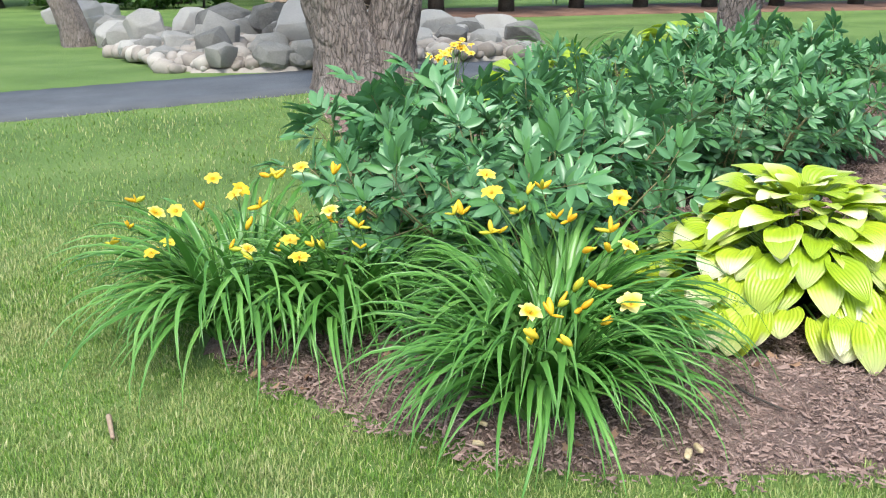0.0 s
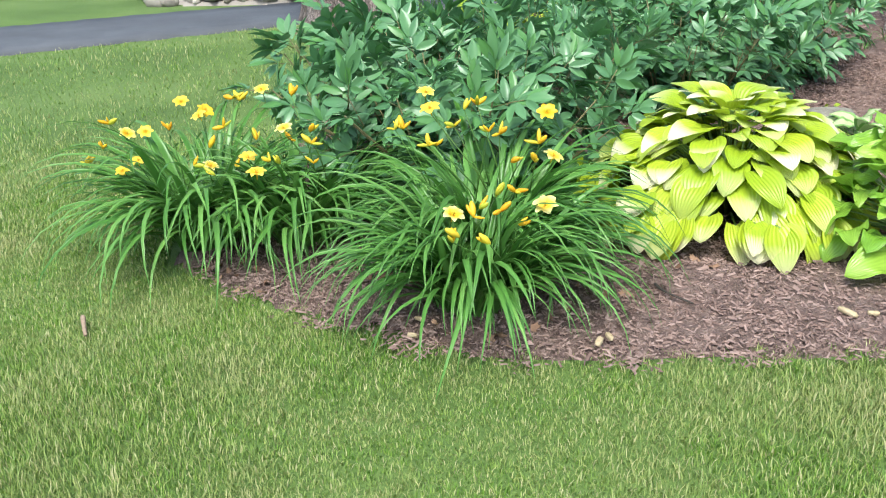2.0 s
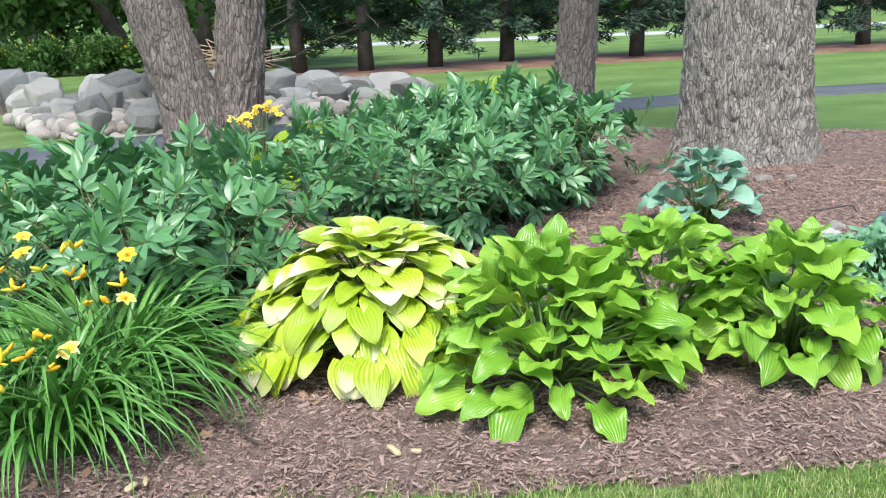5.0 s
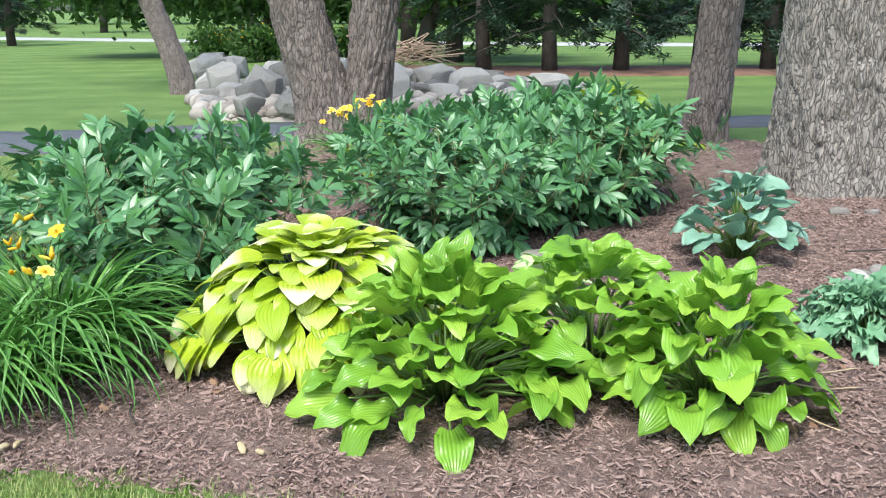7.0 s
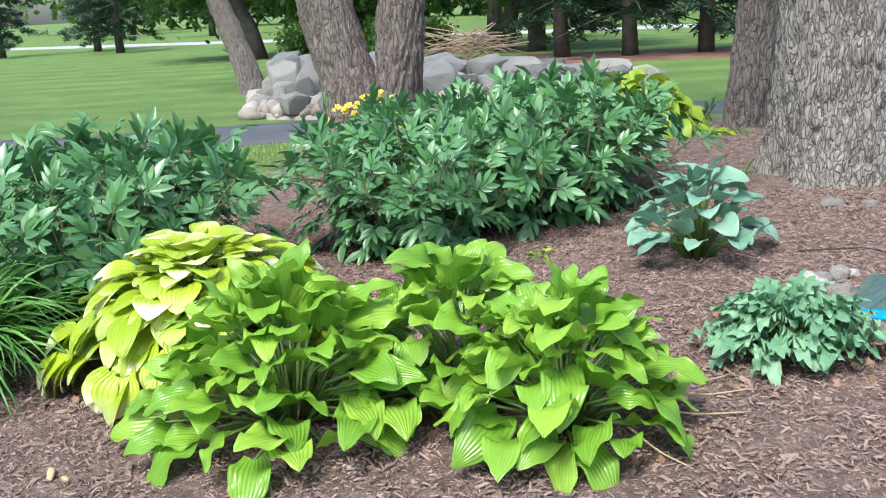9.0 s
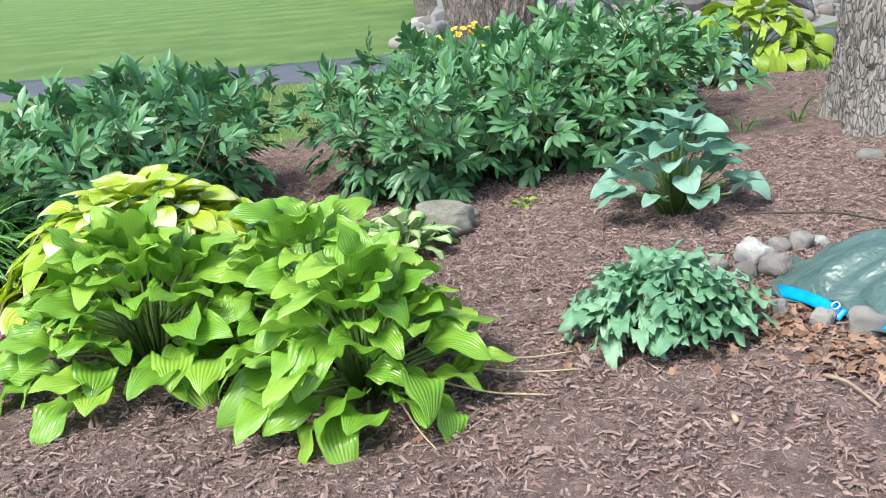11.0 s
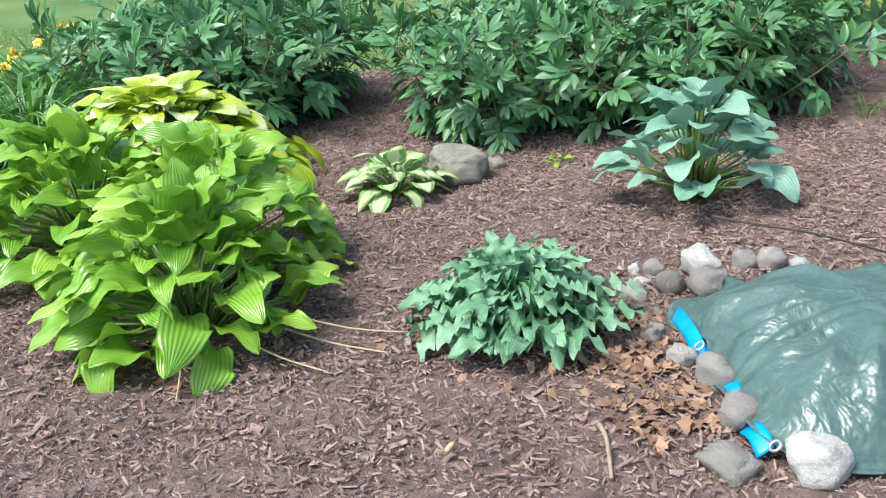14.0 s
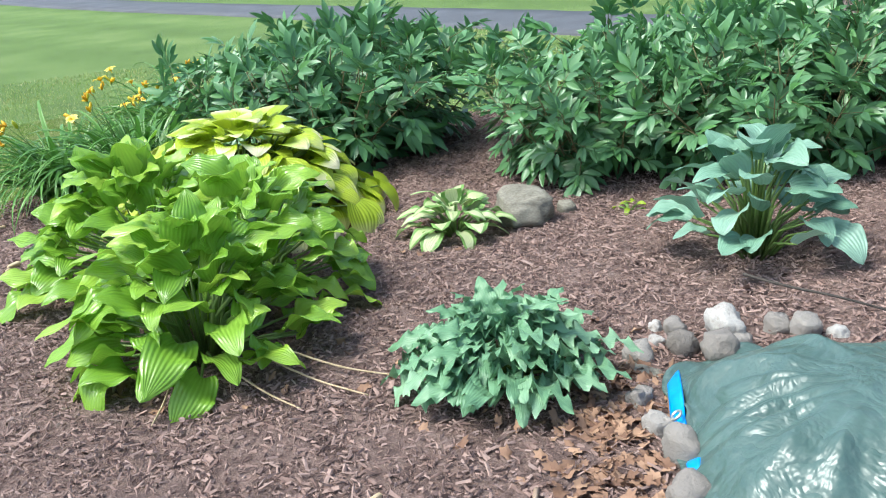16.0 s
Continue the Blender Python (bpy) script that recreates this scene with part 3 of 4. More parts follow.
def boulder_mesh(name, size, material, seed):
    """An angular boulder: a hull of random points with rounded edges."""
    g = random.Random(seed)
    bm = bmesh.new()
    for _ in range(26):
        d = Vector((g.gauss(0, 1), g.gauss(0, 1), g.gauss(0, 1))).normalized()
        d = Vector([math.copysign(abs(c) ** 0.75, c) for c in d]) * g.uniform(0.85, 1.05)
        bm.verts.new((d.x * size[0], d.y * size[1], d.z * size[2]))
    hull = bmesh.ops.convex_hull(bm, input=bm.verts)
    bmesh.ops.delete(bm, geom=[v for v in bm.verts if not v.link_faces], context="VERTS")
    bmesh.ops.bevel(bm, geom=bm.edges[:], offset=size[2] * 0.1, segments=2, profile=0.6, affect="EDGES", clamp_overlap=True)
    bmesh.ops.triangulate(bm, faces=bm.faces[:])
    bmesh.ops.subdivide_edges(bm, edges=bm.edges[:], cuts=1, use_grid_fill=True)
    for v in bm.verts:
        v.co *= 1 + 0.05 * noise.noise(v.co * 3.5 + Vector((seed, 0, 0))) + 0.02 * noise.noise(v.co * 11)
    me = bpy.data.meshes.new(name)
    bm.to_mesh(me)
    bm.free()
    me.materials.append(material)
    me.polygons.foreach_set("use_smooth", np.ones(len(me.polygons), bool))
    return me


def stone(name, at, size, material, label, seed, turn=0.0, sink=0.25, group="", detail=3, rough=0.18, boxy=0.3, lift=0.0):
    me = boulder_mesh(name, size, material, seed) if name == "boulder" else stone_mesh(name, size, material, seed, detail, rough, boxy)
    low = min(v.co.z for v in me.vertices)
    ob = thing(name, label, "rock", group=group, data=me)
    ob.matrix_basis = pose(at[0], at[1], gz(*at[:2]) - low * (1 - sink) + lift, rnd.uniform(-6, 6), rnd.uniform(-6, 6), turn)
    return ob


def mound(x, y):
    r = np.hypot((x + 1.9) / 4.0, (y - 15.8) / 3.9)
    return 0.45 * np.clip(1.0 - r, 0, 1) ** 0.8


def pile_left(y):
    return 3.3 - 0.565 * (y - 0.2)


def pile_front(x):
    return 12.3 + 0.5 * max(0.0, x + 1.9)


def build_rock_pile():
    boulders = [  # x, y, half width, half height
        (-4.15, 12.75, 0.44, 0.31), (-4.75, 14.3, 0.62, 0.46), (-3.6, 13.9, 0.42, 0.36), (-3.0, 14.9, 0.46, 0.38), (-2.35, 13.8, 0.55, 0.44),
        (-1.5, 13.8, 0.45, 0.36), (-3.3, 12.9, 0.3, 0.2), (-2.6, 12.9, 0.3, 0.2), (-4.0, 15.6, 0.55, 0.4), (-4.9, 16.6, 0.45, 0.38),
        (-9.3, 20.4, 0.55, 0.42), (-8.4, 20.8, 0.5, 0.4), (-2.4, 16.0, 0.48, 0.3), (-1.3, 15.4, 0.45, 0.28), (-3.4, 17.0, 0.5, 0.34),
        (-0.5, 15.0, 0.42, 0.3), (0.1, 15.7, 0.4, 0.28), (0.6, 16.4, 0.46, 0.33), (-0.6, 16.6, 0.45, 0.28), (1.1, 17.2, 0.4, 0.28),
        (-1.7, 17.2, 0.5, 0.28), (-4.3, 17.4, 0.5, 0.34), (-0.2, 14.5, 0.3, 0.2), (0.6, 15.4, 0.3, 0.2)]
    boulders = [(x + 0.3, 12.9 + (y - 12.75) * 1.25, w, h) for x, y, w, h in boulders]
    for y in (16.6, 17.4, 18.3, 19.3, 20.4, 21.6, 22.9, 24.3):
        boulders.append((pile_left(y) + 0.75 + rnd.uniform(0, 0.4), y, rnd.uniform(0.4, 0.6), rnd.uniform(0.32, 0.45)))
    for _ in range(150):
        x, y = rnd.uniform(-6.0, 1.6), rnd.uniform(13.0, 19.4)
        w = rnd.uniform(0.14, 0.36)
        boulders.append((x, y, w, w * rnd.uniform(0.5, 0.85)))
    for k, (x, y, w, h) in enumerate(boulders):
        y -= 0.4
        if x - w < pile_left(y) - 0.2 or y - w < pile_front(x):
            continue
        stone("boulder", (x, y), (w, w * rnd.uniform(0.7, 1.0), h), MAT_ROCK, "grey weathered boulder in the rock pile", k * 3.7 + 1, rnd.uniform(0, 360), 0.3, "rock pile boulders", lift=float(mound(x, y)) - 0.04)
    shapes = [stone_mesh("cobble", (1, rnd.uniform(0.6, 0.95), rnd.uniform(0.5, 0.75)), None, 50 + k, 2, 0.12, 0.15) for k in range(5)]
    data = [(np.array([v.co[:] for v in s.vertices]), [tuple(p.vertices) for p in s.polygons]) for s in shapes]
    bag = Bag()
    for k in range(3000):
        x, y = rnd.uniform(-6.0, 1.6), rnd.uniform(12.2, 19.2)
        if y - 0.25 < pile_front(x) or x < pile_left(y) - 0.1 or mound(x, y) <= 0.0:
            continue
        s = rnd.choice((0.06, 0.07, 0.09, 0.12, 0.17))
        v, f = data[k % 5]
        lift = float(mound(x, y)) - 0.05
        m = pose(x, y, gz(x, y) + s * 0.4 + lift, rnd.uniform(-20, 20), rnd.uniform(-20, 20), rnd.uniform(0, 360)) @ Matrix.Scale(s, 4)
        bag.add(v, f, None, 0, m)
    thing("cobbles", "loose rounded pinkish grey cobbles between the boulders", "cobbles", kind="stuff", data=bag.mesh("cobbles", MAT_COBBLE))
    xs, ys = np.linspace(-6.6, 2.3, 40), np.linspace(11.8, 19.9, 34)
    X, Y = np.meshgrid(xs, ys)
    bare = (mound(X, Y) <= 0) | (X < pile_left(Y) + 0.1) | (Y < 12.5 + 0.5 * np.maximum(0, X + 1.9))
    Z = ground_z(X, Y) - 0.04 - 0.3 * bare + mound(X, Y) * ~bare + 0.03 * np.sin(X * 5) * np.sin(Y * 6)
    thing("gravel_mound", "stony gravel mound under the boulders", "gravel", kind="stuff", data=mesh_of("gravel_mound", np.stack([X, Y, Z], -1).reshape(-1, 3), grid_faces(40, 34), MAT_COBBLE))


build_rock_pile()


# ---- hostas ----
def hosta_leaf(name, material, length, width, droop, cup=0.12, wave=0.0, waves=5, point=0.16, seed=0):
    """One blade: heart-shaped at the stalk, pointed at the tip, arching over."""
    nu, nv = 9, 16
    vs, uv = [], []
    g = random.Random(seed)
    ph = g.uniform(0, 6)
    skew = g.uniform(-0.08, 0.08)
    for j in range(nv):
        t = j / (nv - 1)
        prof = max(0.0, math.sin(math.pi * min(1, (t * 0.93 + 0.07)) ** 0.84)) ** 0.62 if t < 1 else 0
        prof *= 1 - point * t ** 3
        half = max(width * 0.5 * prof, 0.0008)
        bend = droop * (0.35 * t + 0.9 * t ** 2.6)
        along = length * (t - 0.12 * bend * t)
        zc = -length * 0.55 * bend * t + length * 0.07 * math.sin(math.pi * t)
        for i in range(nu):
            s = 2 * i / (nu - 1) - 1
            back = -0.10 * length * (1 - t) ** 6 * abs(s)
            z = zc + cup * width * abs(s) ** 1.5 * prof * (1 - 0.9 * t)
            z -= 0.05 * width * s * s * t
            z += wave * width * math.sin(ph + waves * 2 * math.pi * t + (1.2 if s > 0 else 0)) * abs(s) ** 2 * prof
            z += 0.012 * width * math.sin(s * 9 + ph)
            vs.append((half * s + skew * length * t * t, along + back, z))
            uv.append((i / (nu - 1), t))
    fs = grid_faces(nu, nv)
    return mesh_of(name, vs, fs, material, uv)


def hosta(label, at, radius, height, count, material, leaf_len, leaf_wid, seed, tilt0=-35, tilt1=72, droop=0.55, spread=0.72, wave=0.0, waves=5, cup=0.12, open_stalks=False, power=0.62, point=0.16, loose=1.0):
    g = random.Random(seed)
    x0, y0 = at
    z0 = gz(x0, y0) + 0.015
    t = thing("hosta", label, "plant", (x0, y0, z0), "hostas in the bed")
    blades = [hosta_leaf("leaf", material, leaf_len * g.uniform(0.8, 1.15), leaf_wid * g.uniform(0.85, 1.12), droop * g.uniform(0.6, 1.4), cup, wave, waves, point, seed * 20 + k) for k in range(7)]
    for k in range(count):
        f = ((k + 0.5) / count) ** power
        phi = k * 2.39996 + g.uniform(-0.3, 0.3)
        r = radius * spread * f * g.uniform(0.88, 1.1)
        z = height * (1 - 0.93 * f ** 2.1) * g.uniform(0.9, 1.06)
        tilt = tilt0 + (tilt1 - tilt0) * f ** 0.8 + g.uniform(-22, 22) * loose
        z = max(z, leaf_len * max(0.9 if open_stalks else 0.42, math.sin(radians(tilt)) + 0.08))
        s = g.uniform(0.78, 1.12) * (0.85 + 0.15 * f)
        m = Matrix.Translation((math.cos(phi) * r, math.sin(phi) * r, z)) @ pose(0, 0, 0, 0, 0, math.degrees(phi) - 90 + g.uniform(-38, 38) * loose) @ pose(0, 0, 0, -tilt, g.uniform(-26, 26) * loose, 0) @ Matrix.Scale(s, 4)
        part_mesh("leaf", blades[k % 7], t, m)
        if f > 0.45 or open_stalks:
            base = (math.cos(phi) * r * 0.16, math.sin(phi) * r * 0.16, -0.01)
            mid = (math.cos(phi) * r * 0.5, math.sin(phi) * r * 0.5, z * 0.68)
            v, fc = tube([base, mid, (math.cos(phi) * r, math.sin(phi) * r, z)], [0.008, 0.006, 0.004], 5)
            part_mesh("stalk", mesh_of("stalk", v, fc, MAT_STALK), t)
    return t


hosta("golden yellow hosta with pale sun-bleached leaf tips", (1.51, 3.75), 0.77, 0.51, 298, MAT_GOLD, 0.18, 0.165, 1, -58, 50, spread=0.84, droop=0.3, power=0.5, cup=0.15, loose=0.55)
hosta("bright green hosta with ribbed glossy leaves", (2.22, 3.2), 0.64, 0.47, 135, MAT_GREEN, 0.205, 0.14, 2, -78, -4, loose=1.4, wave=0.14, waves=2, spread=0.71, droop=0.42, power=0.54, cup=0.16)
hosta("bright green hosta growing between two others", (2.76, 3.54), 0.54, 0.48, 95, MAT_GREEN, 0.2, 0.138, 3, -78, -4, loose=1.4, wave=0.14, waves=2, spread=0.71, droop=0.42, power=0.54, cup=0.16)
hosta("bright green hosta at the end of the row", (3.22, 3.27), 0.46, 0.44, 98, MAT_GREEN, 0.205, 0.142, 4, -78, -4, loose=1.4, wave=0.14, waves=2, spread=0.69, droop=0.42, power=0.54, cup=0.16)
hosta("upright blue green hosta on tall stalks", (3.46, 5.36), 0.40, 0.43, 54, MAT_BLUE, 0.17, 0.14, 5, -60, -8, loose=1.2, droop=0.3, cup=0.24, wave=0.06, waves=2, open_stalks=True, spread=0.76)
hosta("low grey green hosta with wavy edged leaves", (3.92, 4.05), 0.35, 0.17, 110, MAT_CRINKLE, 0.19, 0.09, 6, -66, -4, loose=1.2, wave=0.36, waves=4, cup=0.05, droop=0.35, spread=0.6)
hosta("small variegated hosta with cream centred leaves", (2.42, 4.53), 0.34, 0.16, 34, MAT_VARIEGATED, 0.15, 0.105, 8, -50, -2, spread=0.52, wave=0.06, waves=2)
hosta("lime green hosta near the path", (2.42, 9.85), 0.85, 0.58, 110, MAT_LIME, 0.25, 0.18, 9, -42, 40, spread=0.82)
hosta("lime green hosta behind the peonies", (1.3, 9.6), 0.5, 0.45, 45, MAT_LIME, 0.24, 0.17, 17, -42, 40, spread=0.82)
hosta("large lime green hosta beside the double trunk", (0.6, 8.15), 0.55, 0.46, 40, MAT_LIME, 0.32, 0.25, 10, -35, 40)
hosta("small grey green hosta behind the peonies", (2.6, 8.45), 0.42, 0.34, 50, MAT_BLUE, 0.15, 0.12, 12, -35, 35)
hosta("variegated hosta beside the oak", (5.75, 5.65), 0.3, 0.2, 30, MAT_VARIEGATED, 0.17, 0.09, 14, -40, 30, spread=0.55)
low = hosta("low lime green ground plant under the tree", (3.15, 9.75), 0.34, 0.07, 40, MAT_LIME, 0.09, 0.06, 15, -30, 15, spread=0.8)
sprig = hosta("tiny yellow green weed in the mulch", (2.6, 5.36), 0.1, 0.05, 10, MAT_LIME, 0.05, 0.03, 16, -40, 20, spread=0.7)
for one in (low, sprig):
    one["group"] = "small weeds"


# ---- daylilies ----
def strap_leaf(name, length, width, arch, rise, seed):
    g = random.Random(seed)
    n = 11
    vs, uv = [], []
    ang, x, z = radians(rise), 0.0, 0.0
    side, y = g.uniform(-0.12, 0.12), 0.0
    for j in range(n):
        t = j / (n - 1)
        w = width * 0.5 * (0.75 + 0.5 * math.sin(math.pi * min(t * 1.2, 1))) * (1 - t ** 4) + 0.0006
        nx, nz = -math.sin(ang), math.cos(ang)
        for s in (-1, 0, 1):
            vs.append((x + nx * 0.25 * w * abs(s), y + w * s, z + nz * 0.35 * w * abs(s)))
            uv.append((0.5 + 0.5 * s, t))
        step = length / (n - 1)
        x += math.cos(ang) * step
        z += math.sin(ang) * step
        y += side * step * t
        ang -= radians(arch) * (0.35 + 1.3 * t) / (n - 1)
    return mesh_of(name, vs, grid_faces(3, n), MAT_STRAP, uv)


STRAPS = [strap_leaf("leaf", rnd.uniform(0.74, 0.98), rnd.uniform(0.021, 0.029), a, r, k) for k, (a, r) in enumerate(
    [(135, 80), (150, 74), (155, 66), (165, 64), (165, 58), (145, 54), (145, 70), (140, 62), (165, 76), (175, 70), (118, 84), (140, 48)])]


def petal_flower():
    bag = Bag()
    for k in range(6):
        w = 0.84 if k % 2 else 0.58
        n, vs, uv = 7, [], []
        for j in range(n):
            t = j / (n - 1)
            half = 0.5 * w * math.sin(math.pi * (0.08 + 0.86 * t)) ** 0.8
            r = 0.06 + 0.88 * t ** 1.15
            z = 0.62 * t ** 0.6 - 0.34 * t ** 3
            for i, s in enumerate((-1, -0.5, 0, 0.5, 1)):
                vs.append((r, half * s, z + 0.07 * abs(s) * t + 0.04 * math.sin(t * 14 + i) * abs(s)))
                uv.append((0.5 + 0.5 * s, t))
        bag.add(vs, grid_faces(5, n), uv, 0, pose(0, 0, 0.004 * (k % 2), 0, 0, 60 * k))
    v, f = tube([(0, 0, -0.5), (0, 0, -0.1), (0, 0, 0.12)], [0.05, 0.07, 0.12], 7)
    bag.add(v, f, None, 0)
    for k in range(6):
        w = k * 1.05
        v, f = tube([(0, 0, 0.1), (0.07 * math.cos(w), 0.07 * math.sin(w), 0.4), (0.15 * math.cos(w), 0.15 * math.sin(w), 0.6)], [0.015, 0.015, 0.03], 4)
        bag.add(v, f, None, 1)
    return bag.mesh("flower", [MAT_PETAL, MAT_BUD])


def bud_mesh(slim):
    n = 7
    v, f = tube([(0, 0.02 * math.sin(j), j / (n - 1)) for j in range(n)], [slim * (math.sin(math.pi * (0.1 + 0.82 * j / (n - 1))) ** 0.8) for j in range(n)], 7)
    return mesh_of("bud", v, f, MAT_BUD)


FLOWER, BUDS = petal_flower(), [bud_mesh(0.16), bud_mesh(0.21), bud_mesh(0.13)]


def scape(t, origin, root, top):
    a, b = Vector(root) - origin, Vector(top) - origin
    mid = a.lerp(b, 0.55) + Vector((0, 0, 0.06))
    v, f = tube([a, mid, b], [0.004, 0.0032, 0.0022], 5)
    part_mesh("scape", mesh_of("scape", v, f, MAT_SCAPE), t)


def daylily(label, at, count, seed, scale, flowers, buds, reach=0.16, face=(0.2, -0.45, 1.0)):
    g = random.Random(seed)
    x0, y0 = at
    z0 = gz(x0, y0)
    o = Vector((x0, y0, z0))
    t = thing("daylily", label, "plant", o, "daylilies in the bed")
    for k in range(count):
        phi = g.uniform(0, 2 * math.pi)
        r = reach * math.sqrt(g.random())
        s = scale * g.uniform(0.7, 1.1)
        m = Matrix.Translation((math.cos(phi) * r, math.sin(phi) * r, 0.01)) @ pose(0, 0, 0, g.uniform(-16, 16), g.uniform(-9, 9), math.degrees(phi) + g.uniform(-35, 35)) @ Matrix.Diagonal((s, s, s * g.uniform(0.9, 1.1), 1))
        part_mesh("leaf", STRAPS[k % len(STRAPS)], t, m)
    for p in flowers:
        root = (x0 + g.uniform(-1, 1) * reach, y0 + g.uniform(-0.6, 1) * reach, z0)
        aim = Vector(face) + Vector((g.uniform(-0.5, 0.5), g.uniform(-0.3, 0.3), g.uniform(-0.3, 0.4)))
        q = aim.to_track_quat("Z", "Y").to_matrix().to_4x4()
        part_mesh("flower", FLOWER, t, Matrix.Translation(Vector(p) - o) @ q @ Matrix.Scale(0.041 * g.uniform(0.9, 1.15), 4), "open yellow flower with a pale edge")
        scape(t, o, root, Vector(p) - aim.normalized() * 0.018)
    for k, p in enumerate(buds):
        root = (x0 + g.uniform(-1, 1) * reach, y0 + g.uniform(-0.6, 1) * reach, z0)
        scape(t, o, root, p)
        for i in range(g.choice((2, 3, 3))):
            aim = Vector((g.uniform(-1, 1), g.uniform(-0.8, 0.5), g.uniform(0.0, 1.2)))
            q = aim.to_track_quat("Z", "Y").to_matrix().to_4x4()
            part_mesh("bud", BUDS[(k + i) % 3], t, Matrix.Translation(Vector(p) - o) @ q @ Matrix.Scale(g.uniform(0.035, 0.06), 4), "orange yellow bud")
    return t

D1 = [(-0.62, 3.9, 0.6), (-1.03, 4.0, 0.53), (-0.87, 3.8, 0.53), (-0.88, 3.75, 0.52), (-1.24, 3.8, 0.43), (-1.15, 3.8, 0.44), (-0.44, 3.41, 0.54), (-1.13, 3.6, 0.36), (-1.2, 3.59, 0.32), (-0.61, 3.45, 0.41), (-0.56, 3.35, 0.37), (-0.79, 3.5, 0.36)]
B1 = [(-0.76, 3.9, 0.57), (-0.73, 3.9, 0.56), (-1.35, 3.9, 0.46), (-1.41, 3.7, 0.33), (-0.47, 3.8, 0.6), (-1.36, 3.8, 0.37), (-1.04, 3.8, 0.45), (-0.81, 3.6, 0.42), (-0.86, 3.5, 0.37), (-0.76, 3.45, 0.34), (-0.67, 3.45, 0.38), (-0.58, 3.5, 0.48), (-0.35, 3.5, 0.51), (-0.34, 3.45, 0.47), (-0.33, 3.4, 0.4), (-0.47, 3.4, 0.4), (-0.51, 3.4, 0.41), (-0.79, 3.8, 0.46), (-0.47, 3.7, 0.42)]
D2 = [(0.15, 3.27, 0.71), (0.17, 3.2, 0.66), (0.61, 3.12, 0.66), (0.62, 3.0, 0.52), (0.25, 2.58, 0.45), (0.56, 2.6, 0.47)]
B2 = [(0.06, 3.2, 0.59), (0.03, 3.2, 0.59), (0.39, 3.1, 0.6), (0.43, 3.1, 0.59), (0.46, 2.65, 0.51), (0.34, 2.6, 0.47), (0.25, 2.5, 0.39), (0.27, 2.5, 0.41), (0.37, 2.5, 0.38), (0.41, 2.6, 0.46), (0.47, 2.6, 0.41), (0.16, 3.1, 0.55), (0.19, 3.1, 0.55), (0.58, 3.1, 0.55), (0.3, 3.25, 0.65), (0.35, 3.25, 0.67), (0.26, 3.15, 0.61), (0.47, 3.0, 0.51), (0.4, 2.7, 0.48), (0.32, 2.6, 0.44), (0.56, 3.0, 0.51)]
daylily("daylily clump with yellow flowers at the lawn edge", (-0.9, 3.76), 298, 21, 0.95, [p for p in D1 if p[0] < -0.7], [p for p in B1 if p[0] < -0.7])
daylily("daylily clump with yellow flowers and arching leaves", (-0.42, 3.72), 250, 22, 0.85, [p for p in D1 if p[0] >= -0.7], [p for p in B1 if p[0] >= -0.7])
daylily("front daylily clump with arching strap leaves", (0.33, 2.93), 299, 23, 0.84, [p for p in D2 if p[1] < 2.8], [p for p in B2 if p[1] < 2.8])
daylily("daylily clump with yellow flowers before the peonies", (0.40, 3.32), 299, 24, 0.93, [p for p in D2 if p[1] >= 2.8], [p for p in B2 if p[1] >= 2.8])
far_g = random.Random(5)
far_flowers = []
for _ in range(22):
    along = far_g.random()
    far_flowers.append((-0.14 + 0.38 * along + far_g.gauss(0, 0.05), 8.28 + 0.6 * along + far_g.gauss(0, 0.08), 0.53 + 0.15 * along + far_g.uniform(-0.08, 0.05)))
daylily("golden daylily clump at the foot of the double trunk", (0.05, 8.65), 150, 25, 0.8, far_flowers, far_flowers[:5])
daylily("tall grassy daylily leaves near the path", (1.5, 10.8), 90, 26, 1.15, [], [])


for x, y in ((3.35, 6.75), (3.6, 6.95), (3.2, 9.3), (3.5, 9.6)):
    tuft = daylily("small tuft of thin grass in the mulch", (x, y), 14, int(x * 100), 0.26, [], [], 0.04)
    tuft["group"] = "small weeds"


# ---- peonies ----
def peony_leaf(seed):
    """One compound leaf: three stalks of three pointed leaflets."""
    g = random.Random(seed)
    bag = Bag()
    pet = g.uniform(0.07, 0.13)
    v, f = tube([(0, 0, 0), (0, pet, 0.0), (0, pet + 0.05, -0.004)], [0.003, 0.0025, 0.0018], 4)
    bag.add(v, f, None, 1)
    for side, off, ang in ((0, 0.05, 0), (1, 0.0, 46), (-1, 0.0, -46)):
        for a2, ls in ((0, 1.0), (36, 0.85), (-36, 0.85)):
            L = g.uniform(0.115, 0.165) * ls * (0.85 if side else 1.0)
            W = L * g.uniform(0.3, 0.4)
            dr = g.uniform(0.0, 0.45)
            vs, uv = [], []
            for q in range(6):
                t = q / 5
                half = W * 0.5 * math.sin(math.pi * min(1, 0.06 + 0.94 * t ** 0.92)) ** 0.85 + 0.0005
                for w in (-1, 0, 1):
                    vs.append((half * w, L * t, 0.34 * half * abs(w) - dr * L * 0.55 * t * t))
                    uv.append((0.5 + 0.5 * w, t))
            m = Matrix.Translation((0, pet + off, 0)) @ pose(0, 0, 0, g.uniform(-14, 12), g.uniform(-22, 22), -ang - a2 + g.uniform(-9, 9)) @ Matrix.Translation((0, 0.018, 0))
            bag.add(vs, grid_faces(3, 6), uv, 0, m)
    return bag.mesh("leaf", [MAT_PEONY, MAT_PEONY_STEM])


